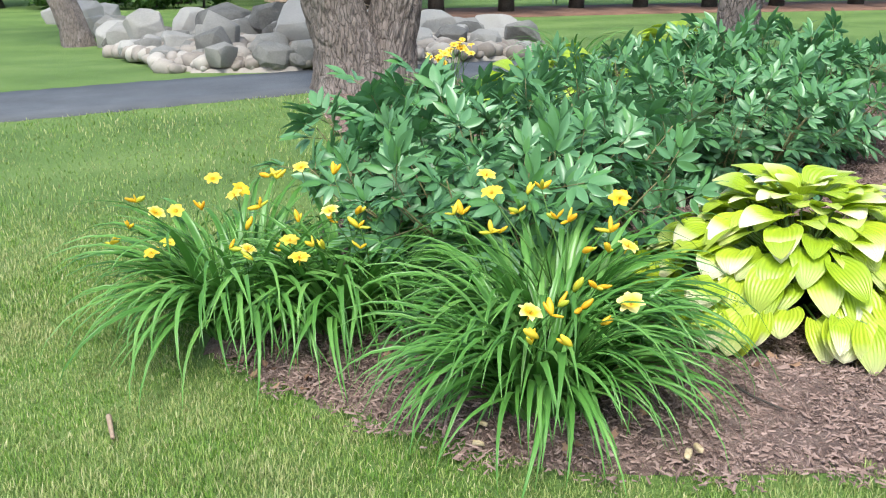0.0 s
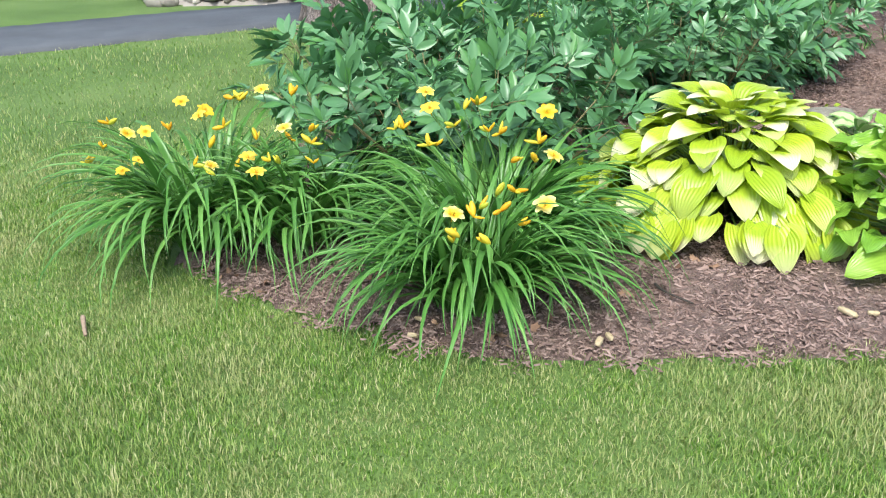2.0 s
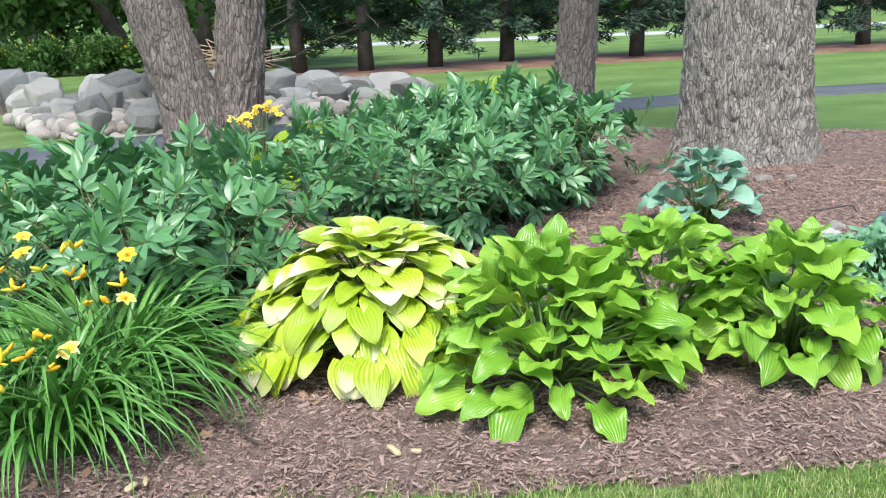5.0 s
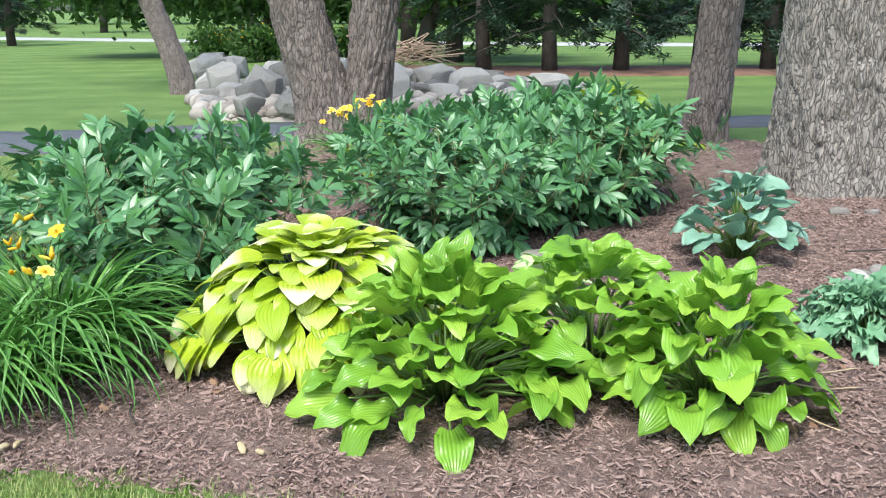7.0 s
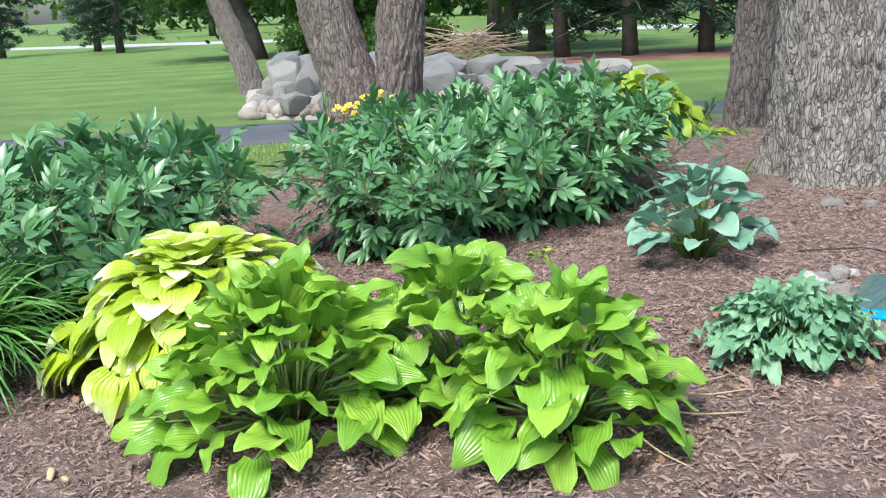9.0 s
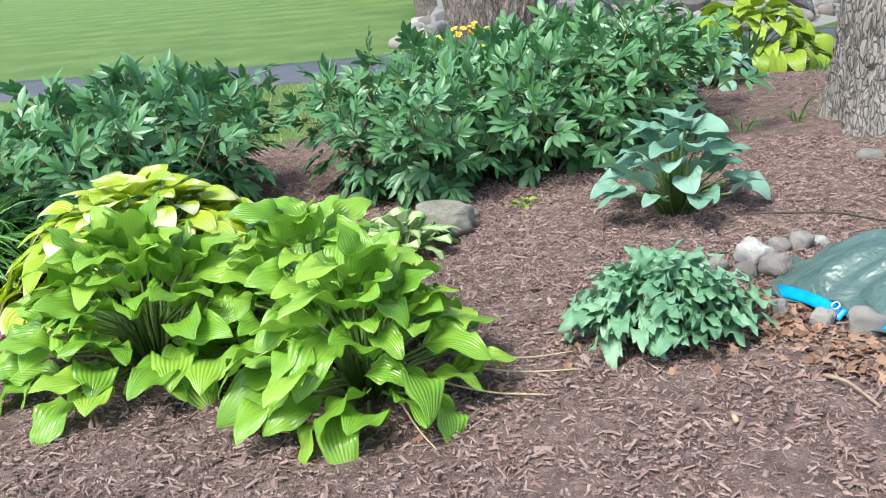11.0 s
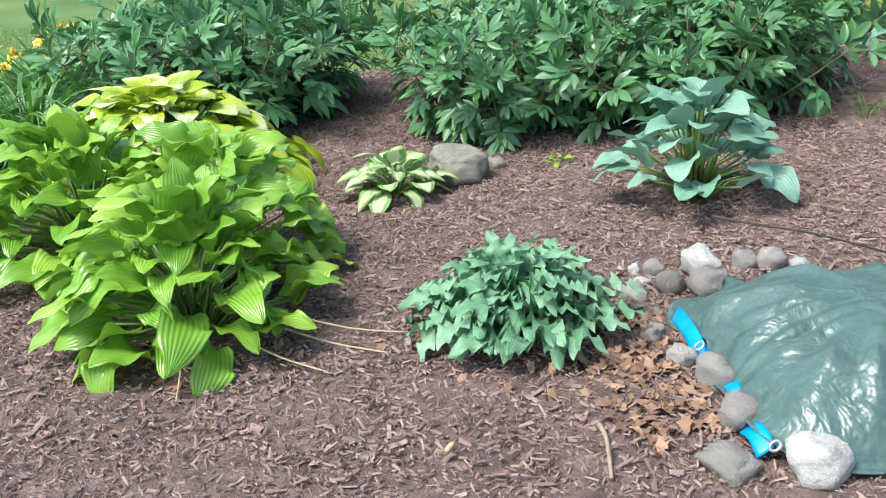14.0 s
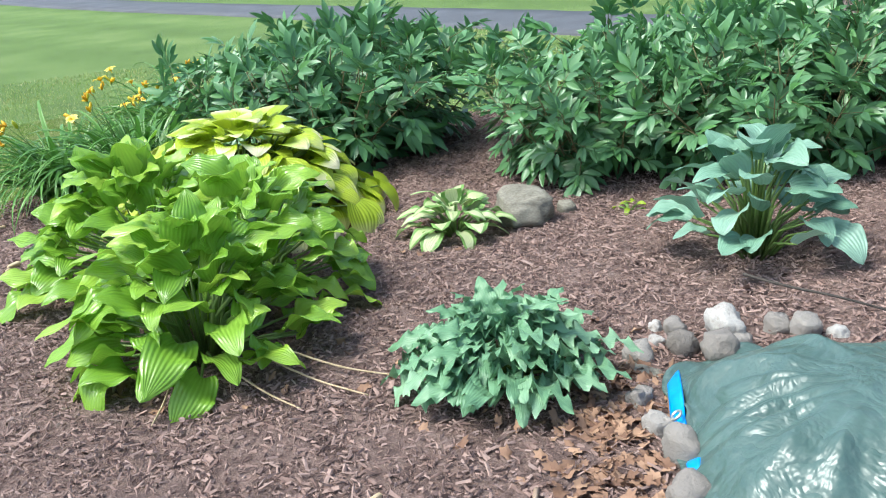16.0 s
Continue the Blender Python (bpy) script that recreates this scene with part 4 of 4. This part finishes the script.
PEONY_LEAVES = [peony_leaf(100 + k) for k in range(14)]
STEM_TOP = 0.72
PEONY_STEMS = []
for k in range(4):
    sv, sf = tube([(0, 0, -0.02), (0.02 * math.sin(k), 0.02 * math.cos(k), STEM_TOP * 0.5), (0.03 * math.sin(2 * k), 0.03 * math.cos(3 * k), STEM_TOP)], [0.006, 0.005, 0.003], 5)
    PEONY_STEMS.append(mesh_of("stem", sv, sf, MAT_PEONY_STEM))


def peony(label, at, radius, height, count, seed):
    g = random.Random(seed)
    x0, y0 = at
    t = thing("peony", label, "shrub", (x0, y0, gz(x0, y0)), "peonies in the bed")
    for k in range(count):
        f = math.sqrt((k + 0.5) / count)
        phi = k * 2.39996 + g.uniform(-0.2, 0.2)
        r = radius * 0.42 * f
        lean = 6 + 40 * f * g.uniform(0.6, 1.15)
        s = height / STEM_TOP * g.uniform(0.78, 1.08)
        m = Matrix.Translation((math.cos(phi) * r, math.sin(phi) * r, 0)) @ pose(0, 0, 0, 0, 0, math.degrees(phi) - 90) @ pose(0, 0, 0, -lean, 0, 0) @ pose(0, 0, 0, 0, 0, g.uniform(0, 360)) @ Matrix.Scale(s, 4)
        stem = part_mesh("stem", PEONY_STEMS[k % 4], t, m)
        n = 9
        for q in range(n):
            u = q / (n - 1)
            h = STEM_TOP * (0.3 + 0.7 * u)
            up = -8 + 66 * u ** 1.4 + g.uniform(-12, 12)
            part_mesh("leaf", PEONY_LEAVES[(k * 3 + q * 5 + seed) % 14], stem, Matrix.Translation((0, 0, h)) @ pose(0, 0, 0, 0, 0, q * 137.5 + g.uniform(-25, 25)) @ pose(0, 0, 0, up, 0, 0) @ Matrix.Scale(g.uniform(0.8, 1.1) * (1.05 - 0.25 * u), 4))
    return t


for k, (x, y, r, h, n) in enumerate([(0.29, 4.42, 0.93, 0.82, 60), (0.12, 4.95, 0.7, 0.82, 42), (1.72, 5.78, 0.88, 0.72, 60), (1.4, 6.7, 0.8, 0.74, 44), (2.36, 6.45, 0.9, 0.75, 58), (2.25, 7.1, 0.75, 0.74, 40)]):
    peony("bushy dark green peony with pointed leaflets, no blooms", (x, y), r, h, n, 40 + k)


# ---- stones round the tarp, tarp ----
for k, (x, y, w, h, white) in enumerate([
        (4.0, 4.79, 0.082, 0.07, 1), (4.06, 4.94, 0.05, 0.045, 0), (4.14, 4.99, 0.052, 0.055, 0), (3.84, 4.64, 0.032, 0.027, 1), (3.9, 4.67, 0.042, 0.042, 0), (4.0, 4.47, 0.052, 0.043, 0),
        (4.03, 4.61, 0.06, 0.05, 0), (4.13, 4.67, 0.074, 0.058, 0), (4.24, 4.31, 0.042, 0.035, 0), (4.40, 4.26, 0.044, 0.044, 0), (4.54, 4.24, 0.062, 0.058, 0), (4.69, 4.14, 0.062, 0.05, 0),
        (4.81, 3.97, 0.062, 0.04, 0), (4.94, 4.11, 0.08, 0.06, 1), (5.17, 4.73, 0.08, 0.055, 0), (5.2, 4.56, 0.078, 0.05, 0), (5.22, 4.35, 0.066, 0.06, 0), (4.2, 5.06, 0.04, 0.03, 1),
        (3.95, 4.85, 0.035, 0.03, 0), (3.93, 4.58, 0.03, 0.025, 1), (4.09, 4.78, 0.045, 0.035, 0)]):
    w, h = w * 0.86, h * 0.9
    angular = k in (8, 12, 16)
    stone("stone", (x, y), (w, w * rnd.uniform(0.78, 0.95), h), MAT_WHITE_STONE if white else MAT_STONE, "pale rough stone beside the tarp" if white else "rounded grey brown stone weighing down the tarp", 200 + k * 2.3, rnd.uniform(0, 360), 0.12, "stones round the tarp", 3, 0.34 if angular else 0.26, 0.45 if angular else 0.2)
stone("flat_stone", (4.08, 4.42), (0.075, 0.045, 0.018), MAT_DARK_STONE, "flat dark stone lying in the mulch", 301, 20, 0.2, rough=0.1)
stone("stone", (2.4, 4.9), (0.165, 0.13, 0.09), MAT_DARK_STONE, "layered dark grey stone under the peony", 305, -15, 0.2, detail=4)
stone("stone", (2.42, 5.12), (0.045, 0.04, 0.04), MAT_DARK_STONE, "small dark stone under the peony", 309, 0, 0.2)
stone("stone", (4.15, 6.27), (0.065, 0.045, 0.035), MAT_STONE, "small stone at the foot of the oak", 311, 10, 0.3)
stone("stone", (4.35, 6.28), (0.05, 0.04, 0.025), MAT_STONE, "small stone at the foot of the oak", 313, 40, 0.3)
stone("stone", (0.08, 3.85), (0.16, 0.12, 0.12), MAT_STONE, "grey stone between the daylily clumps", 315, 40, 0.3)


# creases of the sheet: direction, height, half width, slant
FOLDS = [(205, 0.035, 9, 10), (222, 0.03, 6, -8), (236, 0.04, 8, 12), (250, 0.028, 5, 6), (262, 0.036, 7, -14), (279, 0.03, 9, 8), (296, 0.026, 6, 16), (318, 0.034, 9, -6),
         (342, 0.028, 8, 10), (12, 0.03, 9, -8), (48, 0.035, 8, 5), (85, 0.03, 10, -10), (130, 0.03, 9, 12), (170, 0.034, 8, -6)]


def build_tarp():
    cx, cy = 4.76, 4.66
    corners = [(-160, 0.62), (-135, 0.47), (-112, 0.50), (-76, 0.60), (-45, 0.50), (-15, 0.42), (15, 0.42), (60, 0.52), (95, 0.60), (135, 0.54)]
    nu, nv = 260, 48

    def edge(deg):
        deg = (deg + 180) % 360 - 180
        ring = [(a, r) for a, r in corners] + [(corners[0][0] + 360, corners[0][1])]
        d = deg if deg >= ring[0][0] else deg + 360
        for (a0, r0), (a1, r1) in zip(ring, ring[1:]):
            if a0 <= d <= a1:
                u = (d - a0) / (a1 - a0)
                u = u * u * (3 - 2 * u)
                return r0 + (r1 - r0) * u
        return 0.58
    vs = []
    for j in range(nv):
        t = j / (nv - 1)
        for i in range(nu):
            deg = 360 * i / nu
            w = radians(deg)
            r = edge(deg) * t
            x, y = cx + math.cos(w) * r, cy + math.sin(w) * r
            body = 0.2 * max(0.0, 1 - (t / 0.95) ** 2.6) ** 0.9
            body *= 1 - 0.22 * math.cos(w - 2.8) * t
            fold = 0.0
            for at_deg, high, wide, slant in FOLDS:
                off = (deg - at_deg - slant * (t - 0.6) + 180) % 360 - 180
                fold += 0.9 * high * max(0.0, 1 - abs(off) / wide) * math.sin(math.pi * min(1.0, 0.08 + 0.92 * t)) * float(smooth(0.15, 0.7, t))
            crease = 0.03 * noise.noise((x * 5, y * 5, 1.7)) + 0.016 * noise.noise((x * 15, y * 15, 4.2))
            hem = 0.018 * (1 + math.sin(11 * w + 3 * math.sin(2 * w))) * smooth(0.88, 1.0, t)
            vs.append((x, y, gz(x, y) + 0.035 + body + fold + crease * (0.3 + 0.7 * min(1, t * 2)) * (1 - 0.6 * t) + float(hem)))
    vs.append((cx, cy, gz(cx, cy) + 0.035 + 0.2))
    fs = grid_faces(nu, nv, True)
    me = mesh_of("sheet", vs, fs, MAT_TARP)
    t = thing("tarp", "dark green plastic tarp draped over a mound", "tarp")
    sheet = part_mesh("sheet", me, t)
    sol = sheet.modifiers.new("thickness", "SOLIDIFY")
    sol.thickness = 0.003
    # loose flap that runs off to one side, and turned-up hems
    fv = []
    for j in range(14):
        u = j / 13
        for i in range(6):
            s = i / 5 - 0.5
            x, y = 5.08 + 0.45 * u - 0.1 * s, 4.34 + 0.22 * u + 0.24 * s * (1 - 0.4 * u)
            fv.append((x, y, gz(x, y) + 0.04 + 0.03 * math.sin(u * 9 + s * 6) ** 2))
    flap = part_mesh("flap", mesh_of("flap", fv, grid_faces(6, 14), MAT_TARP), t)
    flap.modifiers.new("thickness", "SOLIDIFY").thickness = 0.003
    for (xa, ya), (xb, yb), wid in (((4.19, 4.46), (4.46, 4.285), 0.034), ((4.585, 4.235), (4.65, 4.18), 0.036), ((4.75, 4.11), (4.84, 4.06), 0.042)):
        hv = []
        dx, dy = xb - xa, yb - ya
        l = math.hypot(dx, dy)
        nx, ny = -dy / l, dx / l
        for j in range(12):
            u = j / 11
            for i in range(6):
                s = i / 5
                x, y = xa + dx * u - nx * (0.5 - s) * wid, ya + dy * u - ny * (0.5 - s) * wid
                hv.append((x, y, gz(x, y) + 0.03 + 0.028 * s + 0.015 * math.sin(math.pi * u)))
        h = part_mesh("hem", mesh_of("hem", hv, grid_faces(6, 12), MAT_BLUE_HEM), t, None, "bright blue folded hem")
        h.modifiers.new("thickness", "SOLIDIFY").thickness = 0.006
    for x, y in ((4.43, 4.295), (4.86, 4.06)):
        tv = []
        for i in range(20):
            a = 2 * math.pi * i / 20
            for k in range(6):
                b = 2 * math.pi * k / 6
                rr = 0.014 + 0.004 * math.cos(b)
                tv.append((rr * math.cos(a), rr * math.sin(a), 0.004 * math.sin(b)))
        tf = [(i * 6 + k, ((i + 1) % 20) * 6 + k, ((i + 1) % 20) * 6 + (k + 1) % 6, i * 6 + (k + 1) % 6) for i in range(20) for k in range(6)]
        part_mesh("grommet", mesh_of("grommet", tv, tf, MAT_METAL), t, pose(x, y, gz(x, y) + 0.075, 35, -20, 0), "metal grommet ring")


build_tarp()


# ---- litter ----
def build_dry_leaves():
    bag = Bag()
    g = random.Random(33)

    def lay(x, y, s, z=0.03):
        out = []
        n = 14
        for k in range(n):
            a = 2 * math.pi * k / n
            lobe = 1 - 0.35 * (k % 2)
            out.append((0.5 * s * lobe * math.cos(a), 0.28 * s * lobe * math.sin(a), 0.1 * s * math.cos(2 * a + x * 9) + 0.05 * s * g.uniform(-1, 1)))
        out.append((0, 0, 0.02 * s))
        f = [(k, (k + 1) % n, n) for k in range(n)]
        bag.add(out, f, None, 0, pose(x, y, gz(x, y) + z, g.uniform(-35, 35), g.uniform(-35, 35), g.uniform(0, 360)))
    for _ in range(280):
        t = g.random()
        lay(4.02 + 0.62 * t + g.gauss(0, 0.07), 4.36 - 0.36 * t + g.gauss(0, 0.09), g.uniform(0.035, 0.08))
    for cx, cy, r, n in ((3.88, 4.08, 0.5, 40), (3.2, 3.36, 0.5, 45), (2.2, 3.3, 0.55, 40), (1.38, 3.6, 0.6, 30), (-0.4, 3.5, 0.45, 45), (0.05, 3.4, 0.3, 30), (0.5, 2.9, 0.4, 25), (2.42, 4.5, 0.3, 10)):
        for _ in range(n):
            a = g.uniform(0, 6.28)
            q = r * g.uniform(0.5, 1.0)
            lay(cx + math.cos(a) * q, cy + math.sin(a) * q, g.uniform(0.03, 0.07))
    thing("dry_leaves", "dry brown oak leaves lying on the mulch", "leaves", kind="stuff", data=bag.mesh("dry_leaves", MAT_DRY))


build_dry_leaves()


def stick(name, label, pts, radius, material):
    line = [(x, y, gz(x, y) + z) for x, y, z in pts]
    v, f = tube(catmull(line, 5), [radius * (1 - 0.5 * k / (5 * len(line))) for k in range(5 * (len(line) - 1) + 1)], 6)
    thing(name, label, "twig", data=mesh_of(name, v, f, material))


stick("stick", "short orange brown stick lying on the lawn", [(-1.2, 2.93, 0.035), (-1.17, 2.86, 0.04), (-1.13, 2.77, 0.035)], 0.011, MAT_WOOD)
stick("twig", "thin dark twig on the mulch", [(1.02, 2.95, 0.035), (1.04, 2.85, 0.045), (1.12, 2.76, 0.035)], 0.005, MAT_DARK_BARK)
stick("twig", "thin brown twig on the mulch", [(4.5, 3.85, 0.035), (4.58, 3.8, 0.05), (4.68, 3.72, 0.035)], 0.007, MAT_WOOD)
stick("twig", "long bent twig lying over the stones", [(3.95, 4.9, 0.19), (4.1, 4.93, 0.19), (4.25, 5.05, 0.16), (4.4, 5.3, 0.05)], 0.005, MAT_DARK_BARK)
stick("twig", "dry twig near the oak", [(4.75, 6.15, 0.03), (4.9, 6.05, 0.05), (5.15, 6.0, 0.035)], 0.007, MAT_WOOD)
for k, (a, b) in enumerate((((3.5, 3.5), (3.72, 3.78)), ((3.5, 3.3), (3.78, 3.46)), ((3.45, 3.15), (3.65, 3.05)), ((3.5, 3.42), (3.8, 3.66)))):
    stick("leaf_stem", "dry yellow hosta leaf lying on the mulch", [(*a, 0.10), ((a[0] + b[0]) / 2, (a[1] + b[1]) / 2, 0.05), (*b, 0.03)], 0.004, MAT_STRAW)
for x, y, s in ((0.74, 2.5, 0.045), (0.78, 2.53, 0.035), (1.62, 2.62, 0.05), (1.7, 2.6, 0.03), (4.35, 3.5, 0.03), (0.12, 2.75, 0.03), (0.1, 2.62, 0.03)):
    s = s * 0.7
    st = stone("wood_chip", (x, y), (s, s * 0.35, 0.009), MAT_STRAW, "pale wood chip on the mulch", x * 31 + y, rnd.uniform(0, 180), 0.0, "pale chips", 2, 0.2, 0.4, 0.03)
    st["category"] = "wood chip"


# ---- distance ----
def needle_spray(bag_v, bag_f, g, c, size, n):
    for _ in range(n):
        d = Vector((g.uniform(-1, 1), g.uniform(-1, 1), g.uniform(-0.7, 0.4))).normalized()
        p = Vector(c) + Vector((g.uniform(-1, 1), g.uniform(-1, 1), g.uniform(-0.5, 0.5))) * size * 0.6
        w = d.orthogonal().normalized() * size * 0.09
        o = len(bag_v)
        bag_v += [tuple(p - w), tuple(p + w), tuple(p + d * size * 0.75)]
        bag_f.append((o, o + 1, o + 2))


def pine_proto(seed, height=8.0):
    g = random.Random(seed)
    t = thing("pine_tree", "dark pine with low drooping branches", "tree", group="row of pines")
    v, f = tube([(0, 0, -0.1), (0.05, 0, 1.2), (0.0, 0.05, 4), (0, 0, height)], [0.24, 0.2, 0.14, 0.03], 10)
    part_mesh("trunk", mesh_of("trunk", v, f, MAT_DARK_BARK), t)
    nv, nf, bv = [], [], Bag()
    for k in range(34):
        z = 1.25 + (height - 1.6) * (k / 34) ** 1.15
        L = (2.6 - 2.1 * (z / height)) * g.uniform(0.75, 1.15)
        a = k * 2.4 + g.uniform(-0.3, 0.3)
        end = Vector((math.cos(a) * L, math.sin(a) * L, z - 0.35 * L * (1 - z / height) + g.uniform(-0.2, 0.1)))
        v, f = tube([(0, 0, z), tuple(Vector((0, 0, z)).lerp(end, 0.5) + Vector((0, 0, 0.08))), tuple(end)], [0.035, 0.02, 0.008], 4)
        bv.add(v, f)
        m = 12 if z < 4.5 else 5
        for j in range(m):
            u = 0.25 + 0.8 * j / m
            c = Vector((0, 0, z)).lerp(end, u) + Vector((g.uniform(-0.25, 0.25), g.uniform(-0.25, 0.25), g.uniform(-0.2, 0.1)))
            needle_spray(nv, nf, g, c, 0.3, 26 if z < 4.5 else 14)
    part_mesh("branchwork", bv.mesh("branchwork", MAT_DARK_BARK), t)
    part_mesh("needles", mesh_of("needles", nv, nf, MAT_PINE, smooth_on=False), t)
    return t


def leafy_proto(seed, lean, height, crown_low):
    g = random.Random(seed)
    t = thing("tree", "broad leaved tree with a dark leaning trunk", "tree", group="trees beyond the lawn")
    top = (lean * height * 0.5, 0, height * 0.6)
    v, f = tube([(0, 0, -0.1), (lean * 0.6, 0.03, 1.2), top], [0.34, 0.27, 0.16], 10)
    part_mesh("trunk", mesh_of("trunk", v, f, MAT_DARK_BARK), t)
    for k in range(4):
        a = k * 1.6
        v, f = tube([tuple(Vector(top) * 0.8), (top[0] + math.cos(a) * 0.9, math.sin(a) * 0.9, top[2] + 0.5), (top[0] + math.cos(a) * 2.2, math.sin(a) * 2.2, top[2] + 1.2)], [0.12, 0.08, 0.03], 6)
        part_mesh("limb", mesh_of("limb", v, f, MAT_DARK_BARK), t)
    part_mesh("crown", crown_mesh("crown", (top[0], 0, crown_low + 2.0), (3.0, 3.0, 2.3), 4200, 0.17, MAT_WOODS, seed), t)
    return t


pines = [pine_proto(61), pine_proto(62), pine_proto(63)]
pine_spots = [(-2.1, 26.4), (-0.2, 26.3), (1.75, 26.7), (3.9, 28.0), (5.8, 28.1), (7.8, 28.0), (9.85, 28.2), (12.4, 28.7), (15.2, 29.3), (18.0, 29.8), (21.5, 30.2), (-29, 41), (-33, 44), (-36, 40)]
for k, (x, y) in enumerate(pine_spots):
    s = rnd.uniform(0.9, 1.1)
    if k < 3:
        pines[k].matrix_basis = pose(x, y, gz(x, y), 0, 0, rnd.uniform(0, 360))
    else:
        copy_thing(pines[k % 3], pose(x, y, gz(x, y), 0, 0, rnd.uniform(0, 360)))
leafy = [leafy_proto(71, -0.55, 7.0, 1.6), leafy_proto(72, 0.5, 6.5, 1.5), leafy_proto(73, 0.1, 7.5, 1.7)]
leafy_spots = [(-14.6, 31, 0), (-5.2, 31, 0), (-3.9, 30.5, 60), (-9, 33, 20), (-11.5, 34, 200), (-7, 36, 90), (-17, 44, 10), (-24, 60, 50), (-40, 66, 80), (-52, 70, 10), (-13, 58, 10),
               (2, 62, 0), (9, 60, 40), (17, 64, 100), (26, 60, 200), (-4, 64, 30), (35, 62, 0), (45, 66, 90), (-32, 74, 10), (-62, 84, 10), (-20, 80, 60), (12, 76, 20), (30, 80, 0)]
for k, (x, y, turn) in enumerate(leafy_spots):
    m = pose(x, y, gz(x, y), 0, 0, turn)
    if k < 3:
        leafy[k].matrix_basis = m
    else:
        copy_thing(leafy[k % 3], m)
woods = crown_mesh("far_woods", (0, 105, 5), (120, 6, 6), 26000, 1.0, MAT_WOODS, 90, 0.2)
thing("far_woods", "distant dark green woodland edge", "woods", kind="stuff", data=woods)
for k, (x, y, s) in enumerate([(-10.6, 29.5, 1.0), (-9.0, 29.8, 1.0), (-12.3, 30.2, 0.9), (-7.6, 30.2, 0.8)]):
    sh = thing("shrub", "leafy green shrub with small yellow flowers", "shrub", (x, y, gz(x, y)), "shrubs behind the rocks")
    v, f = tube([(0, 0, 0), (0.05, 0, 0.4), (0.1, 0.1, 0.8)], [0.05, 0.04, 0.02], 6)
    part_mesh("stem", mesh_of("stem", v, f, MAT_DARK_BARK), sh)
    part_mesh("foliage", crown_mesh("foliage", (0, 0, 0.62), (1.0 * s, 0.8, 0.55), 2600, 0.09, MAT_WOODS, 95 + k, 0.2), sh)
    part_mesh("blossom", crown_mesh("blossom", (0, 0, 0.85), (0.9 * s, 0.7, 0.35), 60, 0.05, MAT_BUD, 105 + k, 0.4), sh)


def build_brush_pile():
    g = random.Random(44)
    t = thing("brush_pile", "heap of dry grey brown branches behind the rocks", "brush")
    for _ in range(70):
        a, b = g.uniform(0, 6.28), g.uniform(0.4, 1.1)
        c = Vector((-2.6 + g.gauss(0, 0.4), 19.6 + g.gauss(0, 0.3), 0.35 + g.uniform(0, 0.4)))
        d = Vector((math.cos(a) * b, math.sin(a) * b * 0.6, g.uniform(-0.35, 0.25)))
        v, f = tube([tuple(c - d), tuple(c + Vector((0, 0, 0.08))), tuple(c + d)], [0.014, 0.011, 0.005], 4)
        part_mesh("branch", mesh_of("branch", v, f, MAT_WOOD), t)


build_brush_pile()
